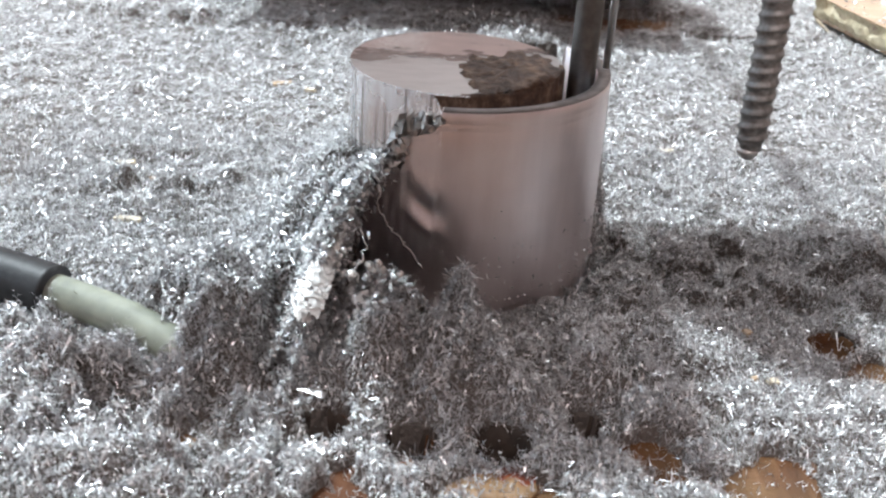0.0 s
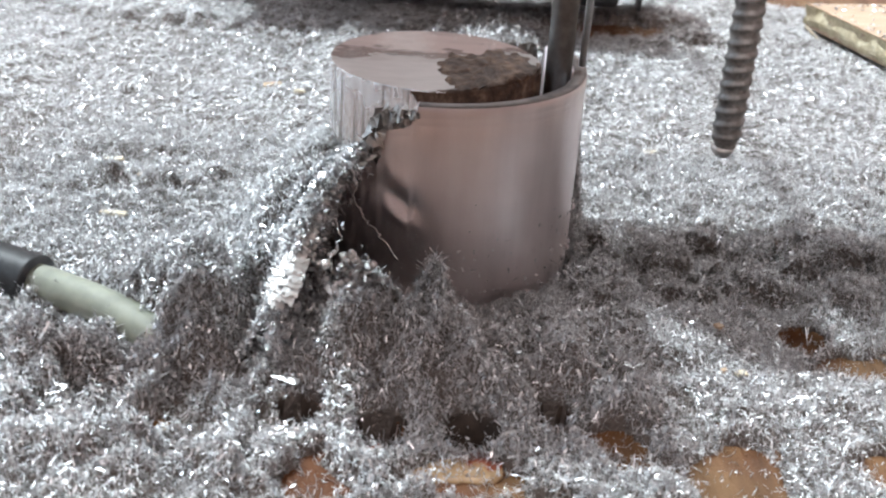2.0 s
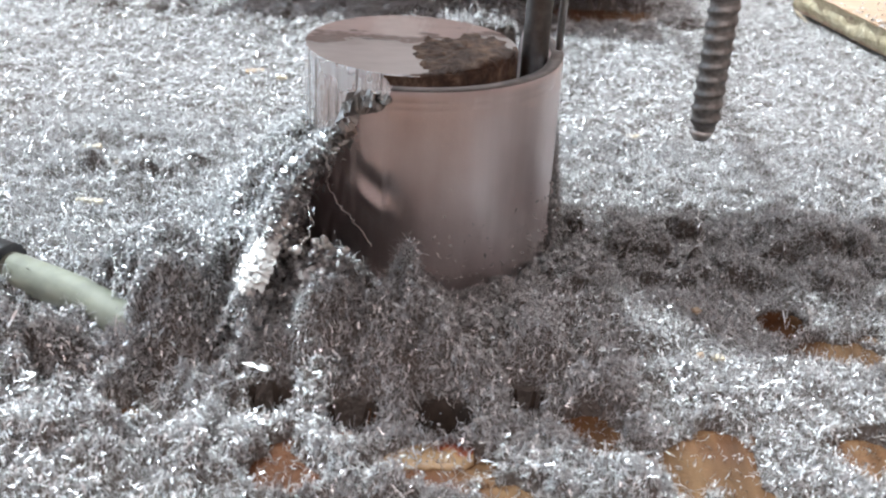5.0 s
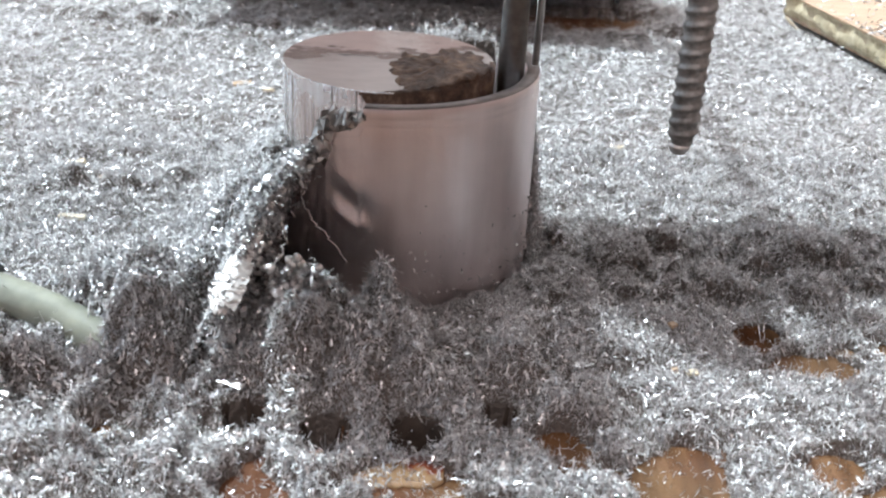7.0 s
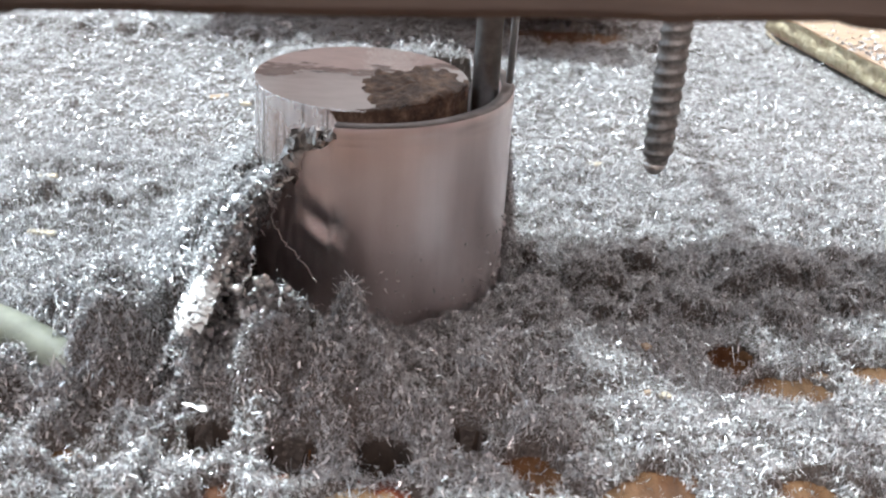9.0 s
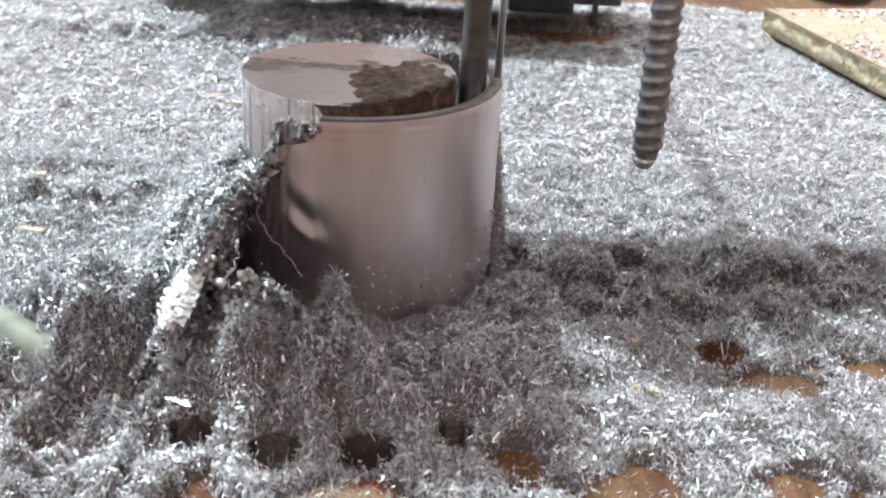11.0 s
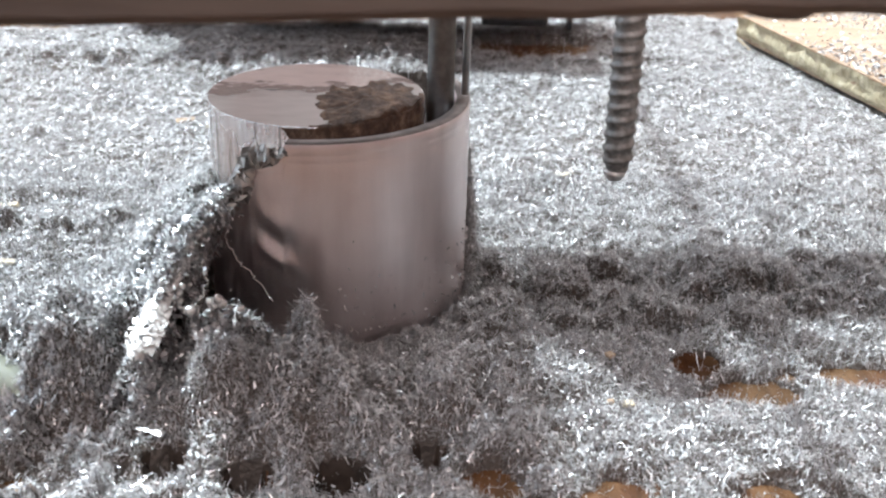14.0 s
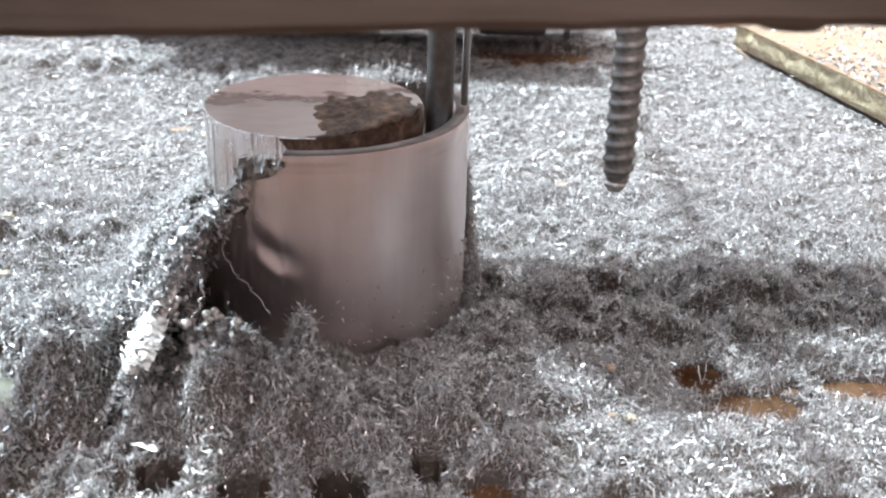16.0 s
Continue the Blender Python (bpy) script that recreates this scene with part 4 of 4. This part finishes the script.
def crust():
    """Smeared metal that hangs from the torn wall: a dark hollow shell, its bright rumpled rim and a ribbed ribbon."""
    ob = tagged(empty("foil_scrap", (-20, -46, 0)), "crumpled shiny aluminium crust hanging from the torn wall over chips", "metal crust")
    o = Vector((-20, -46, 0))
    n = 80
    line = []
    for i in range(n + 1):
        y = -33.0 - 29.0 * i / n
        x, z, _ = crest(y)
        line.append(Vector((float(x), y, float(z))))
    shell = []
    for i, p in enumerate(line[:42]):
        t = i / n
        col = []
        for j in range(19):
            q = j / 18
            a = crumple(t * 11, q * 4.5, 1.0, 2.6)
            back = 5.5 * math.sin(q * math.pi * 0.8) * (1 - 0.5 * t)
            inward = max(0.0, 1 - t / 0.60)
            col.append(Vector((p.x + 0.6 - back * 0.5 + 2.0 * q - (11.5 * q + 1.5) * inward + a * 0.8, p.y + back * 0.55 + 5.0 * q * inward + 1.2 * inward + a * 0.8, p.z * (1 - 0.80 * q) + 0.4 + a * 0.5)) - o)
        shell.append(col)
    thicken(part("shell", sheet(shell), SHELL, ob, "inner shell, coloured dark for the shade of the hollow", True), 0.2)
    rim = []
    for i, p in enumerate(line):
        t = i / n
        col = []
        for j in range(15):
            q = j / 14
            w = 1.6 - (5.0 + 2.4 * math.sin(t * 9 + 1) + float(np.interp(p.y, (-60, -52, -44, -33), (0, 3, 8, 9)))) * q
            a = crumple(t * 19, q * 5, 5.0, 2.4 + 1.4 * t)
            fall = 1.6 * max(0, 0.25 - q) * 4 + p.z * (1 - math.exp(-((max(0.0, -w) / float(crest(p.y)[2])) ** 2)))
            col.append(Vector((p.x + w + a * 0.5, p.y + a * 0.4, p.z + 1.3 - fall + a * 0.8)) - o)
        rim.append(col)
    thicken(part("rim", sheet(rim, lambda i, j: noise.noise((i * 0.21, j * 0.42, 11)) + (0.2 if j in (0, 13) else 0) > 0.34), FOIL, ob, "bright rumpled rim"), 0.15)
    ribbon = []
    for i in range(41):
        t = i / 40
        c = Vector((-22.4, -54.5, 23.8)).lerp(Vector((-26.0, -65.5, 17.6)), t)
        rib = 0.7 * math.sin(t * 2 * math.pi * 8)
        wide = 1.6 + 0.9 * noise.noise((t * 5, 3.0, 1.0)) + 1.2 * math.sin(min(1, t * 1.3) * math.pi * 0.6) - (1.6 * max(0, t - 0.85) / 0.15)
        col = []
        for j in range(9):
            q = j / 4 - 1
            a = crumple(t * 6, q * 2.5, 9.0, 2.0)
            col.append(c + Vector((q * wide, -0.9 - 0.8 * (1 - q * q) + rib + a * 0.5, rib * 0.4 + a * 0.3 - q * 0.9)) - o)
        ribbon.append(col)
    thicken(part("ribbon", sheet(ribbon, lambda i, j: noise.noise((i * 0.3, j * 0.5, 4)) + (0.25 if j in (0, 7) else 0) > 0.32), FOIL, ob, "bright ribbed ribbon of metal"), 0.2)
    # beads of smeared metal along the foot of the hollow
    rr = random.Random(5)
    for k in range(26):
        if k < 13:
            c = Vector((-21.5 + rr.gauss(0, 1.3), -53 + rr.gauss(0, 1.2), 25.5 - 0.45 * k + rr.gauss(0, 0.8)))
        else:
            c = Vector((-14.5 + rr.gauss(0, 2.6), -53 + rr.gauss(0, 1.2), 21.5 + rr.gauss(0, 1.0)))
        bead = bmesh.new()
        bmesh.ops.create_icosphere(bead, subdivisions=2, radius=rr.uniform(0.45, 1.05) * MM)
        for v in bead.verts:
            v.co = v.co * (1 + 0.35 * noise.noise(v.co / MM * 1.3 + c)) + (c - o) * MM
        part("bead", bead, FOIL, ob, "small bright lump of smeared metal", True)
    # burrs along the torn top edge of the wall
    pts = []
    for i in range(44):
        t = i / 43
        a = radians(-93.5 - 17 * t)
        z = TOP - 2.2 - 1.6 * t - 8.5 * max(0, t - 0.75) * 4
        pts.append(Vector((math.cos(a) * 34.2, math.sin(a) * 34.2, z)) - o)
    bm = tube_bm(pts, [0.6 + 1.5 * min(1, i / 16) for i in range(44)], 12)
    for v in bm.verts:
        p = v.co / MM
        k = Vector((noise.noise(p * 0.9), noise.noise(p * 0.9 + Vector((7, 3, 1))), noise.noise(p * 0.9 + Vector((2, 9, 5))))) * 1.5
        k += Vector((noise.noise(p * 2.6), noise.noise(p * 2.6 + Vector((4, 1, 1))), noise.noise(p * 2.6 + Vector((1, 8, 2))))) * 0.7
        v.co += k * MM
    part("burr", bm, BURR, ob, "lumpy burr on the torn edge")


crust()


def strand(points, radius, label):
    rr = random.Random(len(points))
    pts = [p + Vector((rr.gauss(0, 0.25), rr.gauss(0, 0.25), rr.gauss(0, 0.2))) for p in spline(points, 7)]
    tagged(link("swarf_strand", tube_bm(pts, radius, 6), BRIGHT, None, "", True), label, "metal swarf")


strand([(-13.2, -35.2, 31), (-14.3, -35.6, 29), (-14.6, -36.6, 26.5), (-12.2, -38, 23.5), (-9.4, -39, 20.5), (-6.6, -40.5, 18), (-5, -42, 16)], 0.16, "thin crinkled metal strand hanging from the torn wall")
strand([(-17.3, -48, 28.5), (-16.2, -50, 26), (-16.0, -52, 23.5), (-17.4, -54.5, 21), (-16.6, -55.5, 19.5)], 0.2, "short crinkled metal strand over the dark hollow")


def flake(x, y, turn, size, label):
    bm = bmesh.new()
    cols = []
    for i in range(9):
        t = i / 8
        w = 0.5 if t < 0.3 else (0.9 if t < 0.55 else 1.5)
        cols.append([bm.verts.new(Vector((-5 + 8 * t, s * w, 0.4 + 0.25 * math.sin(t * 5) - 0.9 * t)) * MM) for s in (-1, 0, 1)])
    for a, b in zip(cols, cols[1:]):
        for k in range(2):
            bm.faces.new((a[k], b[k], b[k + 1], a[k + 1]))
    bmesh.ops.scale(bm, verts=bm.verts[:], vec=(0.68, 0.45, 0.68))
    ob = link("metal_flake", bm, BRIGHT)
    z = relief(x + 3 * size * np.linspace(-1, 1, 13), y - size * np.linspace(-1, 1, 13)).max() + 1.2 * size
    ob.location = Vector((x, y, z)) * MM
    ob.rotation_euler = (radians(25), radians(-5), radians(turn))
    ob.scale = (size,) * 3
    sol = ob.modifiers.new("thick", "SOLIDIFY")
    sol.thickness = 0.2 * MM
    tagged(ob, label, "metal flake", group="bright flakes among the chips")


flake(-23, -69.5, -16, 1.0, "bright flat aluminium flake with a narrow tail")
for fx, fy, turn, size in ((-10.8, -77.2, 62, 0.62), (-20.5, -85.0, -40, 0.7), (18.6, -79.6, 25, 0.6), (28.0, -84.5, 80, 0.5), (-55.0, -70.0, 35, 0.55), (-62.0, -79.5, -20, 0.6)):
    flake(fx, fy, turn, size, "small bright aluminium flake lying on needles")


# ---- the machine over the workpiece ----
ROD = (27.6, -3.0)
SCREW = (68.4, 0.0)


def wooden_beam():
    ob = tagged(empty("wooden_beam", (0, -131, 93)), "dark brown wooden cross beam with bolt heads underneath", "beam")
    bm = bmesh.new()
    nx = 90
    rows = []
    for i in range(nx + 1):
        x = -216 + 432 * i / nx
        e = 0.5 * noise.noise((x * 0.05, 1, 2)) + 0.25 * noise.noise((x * 0.3, 4, 2))
        z0 = 2.0 + 0.045 * x
        rows.append([bm.verts.new(Vector(p) * MM) for p in ((x, -9, z0 + 1.0 + e), (x, -8, z0 + e), (x, 8, z0 + e), (x, 9, z0 + 1 + e), (x, 9, 52), (x, -9, 52))])
    for a, b in zip(rows, rows[1:]):
        for k in range(6):
            bm.faces.new((a[k], b[k], b[(k + 1) % 6], a[(k + 1) % 6]))
    bm.faces.new(rows[0])
    bm.faces.new(rows[-1][::-1])
    bmesh.ops.recalc_face_normals(bm, faces=bm.faces[:])
    part("timber", bm, BEAM, ob)
    for x in (-206, 206):
        part("post", box_bm(x - 9, x + 9, -8.5, 8.5, BOARD_Z - 93, 2.0 + 0.045 * x + 6, 1.0), BEAM, ob)
    for x in (-26.0, 59.0):
        b = cyl_bm(4.2, -2.0, 1.6, 20, 1.2, x, 1.0)
        bmesh.ops.translate(b, verts=b.verts[:], vec=(0, 0, (2.0 + 0.045 * x) * MM))
        part("bolt_head", b, BEAM, ob, "", True)
    return ob


wooden_beam()


# unseen block, added to keep sun off the chips
def shade_block():
    ob = tagged(empty("shade_block", (-6, -140.5, 128)), "unseen brown block added at the beam to cast shade", "motor")
    part("block_body", box_bm(-52, 6, 20, 70, -10, 45, 4.0), BEAM, ob)
    part("block_face", box_bm(-50, 4, 16.5, 20.2, -8, 40, 1.0), BEAM, ob)


shade_block()


def carriage():
    """Carriage behind the beam for cutter and screw, with unseen plates added for shade."""
    ob = tagged(empty("machine_carriage", (0, 0, 112)), "dark machine carriage with clamps and added unseen shade plates", "machine carriage")
    # unseen low plate, added to darken the chips at the back
    part("plate", box_bm(-95, 78, 186, 245.8, -74, -66, 1.0), DARK, ob)
    part("riser", box_bm(52, 58, 240, 246, 18.2, 44, 1.0), DARK, ob)
    # unseen plates, placed only to block sun over workpiece and chips
    part("shade_plate", box_bm(-44, 6, -25.8, 30, 10.2, 18, 1.0), DARK, ob)
    part("shade_plate", box_bm(-52, 6, -57, -26, 10.2, 18, 1.0), DARK, ob)
    part("shade_plate", box_bm(-112, -72, -46, -30, 10.2, 18, 1.0), DARK, ob)
    part("shade_plate", box_bm(6.2, 62, 4, 46, 10.2, 18, 1.0), DARK, ob)
    part("shade_plate", box_bm(62.2, 140, 12, 48, 10.2, 18, 1.0), DARK, ob)
    part("front_arm", box_bm(54, 56, -121.8, 3.8, 10.2, 18, 1.0), DARK, ob)
    part("middle_arm", box_bm(54, 56, 46.2, 246, 10.2, 18, 1.0), DARK, ob)
    part("rear_arm", box_bm(24.2, 62, 246.2, 262, 34, 44, 1.0), DARK, ob)
    part("rear_panel", box_bm(-62, 96, 246, 262, -103, -52, 1.0), DARK, ob)
    part("rear_post", box_bm(44, 62, 248, 260, -52, 33.8, 1.0), DARK, ob)
    part("clamp_foot", box_bm(45, 74, 232, 246, -105, -60, 2.5), DARK, ob)
    part("clamp_foot", box_bm(-112, -76, 232, 249.5, -105, -60, 5), DARK, ob)
    part("clamp_arm", box_bm(-110, -62.2, 251, 261, -62, -48, 1.0), DARK, ob)
    part("lug", box_bm(83, 85, 238, 246, -107, -60, 0.6), DARK, ob)
    return ob


carriage()


def spindle():
    ob = tagged(empty("spindle", (ROD[0], ROD[1], 130)), "grey steel spindle with a slender end mill in the groove", "spindle")
    part("body", cyl_bm(13, 0.2, 22, 48, 2), ZINC, ob, "", True)
    part("collet_nut", cyl_bm(10, -38, 0, 6, 1.0), STEEL, ob)
    # end mill: plain shank, two spiral flutes low down
    bm = bmesh.new()
    seg, rows = 28, 70
    rings = []
    for i in range(rows + 1):
        z = -121.5 + (121.5 - 38) * i / rows
        ring = []
        for k in range(seg):
            a = 2 * math.pi * k / seg
            r = 3.0
            if z < -92:
                ph = a - (z + 113) * 0.42
                r = 3.0 - 1.1 * max(0, math.cos(2 * ph)) ** 2
            ring.append(bm.verts.new(Vector((r * math.cos(a), r * math.sin(a), z)) * MM))
        rings.append(ring)
    for a, b in zip(rings, rings[1:]):
        for k in range(seg):
            bm.faces.new((a[k], a[(k + 1) % seg], b[(k + 1) % seg], b[k]))
    bm.faces.new(rings[0][::-1])
    bm.faces.new(rings[-1])
    part("end_mill", bm, STEEL, ob, "grey steel cutter shank", True)
    part("guide_wire", tube_bm([(5.4, 2.0, -82.5), (5.6, 2.0, -48), (5.8, 2.0, -18), (5.8, 2.0, 0.6)], 0.85, 8), BRIGHT, ob, "thin bright wire beside the cutter", True)
    return ob


spindle()


def hanging_screw():
    """A coarse screw: a core with a raised helical thread and a worn pale tip."""
    ob = tagged(empty("coarse_screw", (SCREW[0], SCREW[1], 122)), "dull grey steel screw with coarse thread hanging point down", "screw")
    bm = bmesh.new()
    seg, pitch, length = 26, 3.2, 92.5
    rows = int(length / pitch * 10)
    rings = []
    for i in range(rows + 1):
        z = -length + length * i / rows
        taper = min(1.0, 0.62 + (z + length) / 10.0)
        ring = []
        for k in range(seg):
            a = 2 * math.pi * k / seg
            ph = ((z / pitch - a / (2 * math.pi)) % 1.0)
            ridge = max(0.0, 1 - abs(ph - 0.5) / 0.30)
            r = (3.15 + 0.5 * ridge ** 0.7) * taper
            ring.append(bm.verts.new(Vector((r * math.cos(a), r * math.sin(a), z)) * MM))
        rings.append(ring)
    for a, b in zip(rings, rings[1:]):
        for k in range(seg):
            bm.faces.new((a[k], a[(k + 1) % seg], b[(k + 1) % seg], b[k]))
    bm.faces.new(rings[0][::-1])
    bm.faces.new(rings[-1])
    shaft = part("threaded_shaft", bm, ZINC, ob, "", True)
    tip = lathe_bm([(0.01, -length - 1.9), (1.6, -length - 1.5), (2.5, -length - 0.2), (2.75, -length + 0.9), (0.01, -length + 1.0)], 18)
    bmesh.ops.translate(tip, verts=tip.verts[:], vec=(-0.3 * MM, 0, 0))
    part("tip", tip, BRIGHT, shaft, "pale worn tip", True)
    return ob


hanging_screw()


def hose():
    ob = tagged(empty("coolant_hose", (-52, -54, 0)), "milky plastic tube in black rubber sleeve, end in chips", "hose")
    o = Vector((-52, -54, 0))
    pts = spline([(-45.0, -62.5, -0.2), (-50.2, -57.4, 2.2), (-60, -51.0, 4.2), (-70, -46.5, 5.2), (-81, -42, 5.8)], 7)
    part("tube", tube_bm([p - o for p in pts], [3.4 + 0.5 * min(1, i / 12) for i in range(len(pts))], 24), TUBE, ob, "milky plastic tube", True)
    pts = spline([(-79.5, -42.6, 5.8), (-86, -40.2, 6.2), (-98, -36, 7), (-130, -26, 10), (-200, -16, 8), (-290, -12, 7.0)], 6)
    part("sleeve", tube_bm([p - o for p in pts], 5.6, 24), RUBBER, ob, "black rubber sleeve dusted with chips", True)
    return ob


hose()


def plank():
    """Fibrous board end, cut unevenly along its side."""
    ob = tagged(empty("wooden_plank", (PLANK_C.x, PLANK_C.y, BOARD_Z)), "pale wooden board with rough sawn edge, chips on top", "board")
    n = 90
    top, side = bmesh.new(), bmesh.new()
    def at(u, v, z):
        return Vector((PLANK_U.x * u + PLANK_V.x * v, PLANK_U.y * u + PLANK_V.y * v, z)) * MM
    rows = []
    for i in range(n + 1):
        u = 260 * i / n
        col = []
        for j in range(7):
            z = 3.2 + (PLANK_H - 3.2) * j / 6
            e = 1.6 * noise.noise((u * 0.12, z * 0.3, 1)) + 1.2 * noise.noise((u * 0.45, z * 0.6, 3)) - (0.8 if j == 6 else 0) + (2.2 if j == 0 else 0)
            col.append(side.verts.new(at(u, e, z + (0.25 * noise.noise((u * 0.3, 9, 9)) if j == 6 else 0))))
        rows.append(col)
    for a, b in zip(rows, rows[1:]):
        for k in range(6):
            side.faces.new((a[k], b[k], b[k + 1], a[k + 1]))
    sawn = part("sawn_edge", side, PLANK_SIDE, ob, "rough fibrous sawn edge", True)
    # a rebate runs along the underside of the edge
    for edge, z0, z1 in ((0.9, 3.6, PLANK_H - 0.1), (7.0, 0.2, 3.5)):
        vs = [top.verts.new(at(u, v, z)) for z in (z0, z1) for u, v in ((0, edge), (260, edge), (260, 170), (0, 170))]
        for f in ((0, 1, 2, 3), (4, 5, 6, 7), (0, 1, 5, 4), (1, 2, 6, 5), (2, 3, 7, 6), (3, 0, 4, 7)):
            top.faces.new([vs[k] for k in f])
    bmesh.ops.recalc_face_normals(top, faces=top.faces[:])
    part("board", top, PLANK_TOP, ob)
    spl = tube_bm([(-1.2, -14, 0.6), (1.5, -10, 3.2), (4, -6.5, 6.0)], [0.35, 0.7, 0.5], 6)
    for v in spl.verts:
        p = v.co / MM
        v.co = at(-p.y + 4, -p.x - 1.0, p.z)
    part("splinter", spl, STRAW, sawn)
    return ob


plank()


def wood_bit(x, y, length, width, turn, mat, label, lift=0.4):
    bm = box_bm(-length / 2, length / 2, -width / 2, width / 2, -0.4, 0.5, 0.2, 1)
    r = random.Random(int(x * 7 + y))
    for v in bm.verts:
        v.co += Vector((r.uniform(-1, 1) * length * 0.06, r.uniform(-1, 1) * width * 0.12, r.uniform(-0.15, 0.15))) * MM
    ob = link("wood_splinter", bm, mat)
    z = max(float(relief(np.array([x * 1.0]), np.array([y * 1.0]))[0]), BOARD_Z)
    ob.location = Vector((x, y, z + lift)) * MM
    ob.rotation_euler = (r.uniform(-0.15, 0.15), r.uniform(-0.15, 0.15), radians(turn))
    tagged(ob, label, "wood splinter", group="wood splinters in the chips")


wood_bit(-77.5, 2.0, 6.5, 2.4, 2, STRAW, "pale flat wood splinter lying on chips", 0.9)
wood_bit(-77, 29, 4.6, 2.0, -18, TAN, "yellowish wood splinter half buried in chips", 0.9)
wood_bit(-86, 31, 5.0, 1.4, 5, STRAW, "pale narrow wood splinter in chips", 0.9)
wood_bit(66.2, -53, 2.2, 1.5, 15, STRAW, "small cream wood crumb on chips", 1.0)
wood_bit(62.8, -52.0, 1.4, 1.3, 0, TAN, "tiny tan wood crumb on chips", 1.0)
wood_bit(64.6, -36.3, 1.8, 1.8, 30, TAN, "small tan wood crumb in chips", 1.0)
wood_bit(-56, 108, 6.0, 2.4, 8, TAN, "orange brown wood splinter among chips", 0.9)
wood_bit(-46, 101, 3.5, 2.2, -10, STRAW, "small cream wood crumb among chips", 0.9)
wood_bit(-43, -83, 3.2, 1.6, 12, TAN, "orange wood crumb in chips", 0.8)
wood_bit(-74, -46.0, 2.0, 1.6, 0, STRAW, "small cream wood crumb beside the tube", 1.0)


def stained_chunk(x, y):
    """Broken piece of cream wood, uneven along both long edges, sunk in the chips."""
    r = random.Random(12)
    bm = bmesh.new()
    cols = []
    n = 15
    for i in range(n + 1):
        u = -10.5 + 21.0 * i / n
        taper = min(1.0, 0.72 + min(i, n - i) * 0.2)
        f, b = -3.4 * taper + r.uniform(-0.9, 0.6), 2.9 * taper + r.uniform(-0.9, 0.9)
        z = 0.5 + r.uniform(-0.2, 0.25)
        cols.append([bm.verts.new(Vector(p) * MM) for p in ((u, f, -1.2), (u, f, z - 0.4), (u, f * 0.4 + b * 0.6 + r.uniform(-0.5, 0.5), z + r.uniform(0, 0.4)), (u, b, z - 0.2), (u, b, -1.2))])
    for p, q in zip(cols, cols[1:]):
        for k in range(5):
            bm.faces.new((p[k], q[k], q[(k + 1) % 5], p[(k + 1) % 5]))
    bm.faces.new(cols[0])
    bm.faces.new(cols[-1][::-1])
    bmesh.ops.recalc_face_normals(bm, faces=bm.faces[:])
    ob = link("wood_splinter", bm, STAINED, None, "", True)
    ob.location = Vector((x, y, BOARD_Z + 0.7)) * MM
    ob.rotation_euler = (radians(6), radians(-2), radians(3))
    tagged(ob, "broken cream wood chunk with a dark red stain", "wood splinter", group="wood splinters in the chips")


stained_chunk(6.6, -87.0)
wood_bit(-5.2, -87.0, 3.0, 2.2, 20, STAINED, "small stained wood crumb beside the pits", 0.6)
wood_bit(-26, 78, 5.0, 1.6, 10, TAN, "orange brown wood splinter by the heap", 0.9)
wood_bit(65, 70, 6.0, 1.8, 0, STRAW, "pale wood splinter among chips", 0.6)
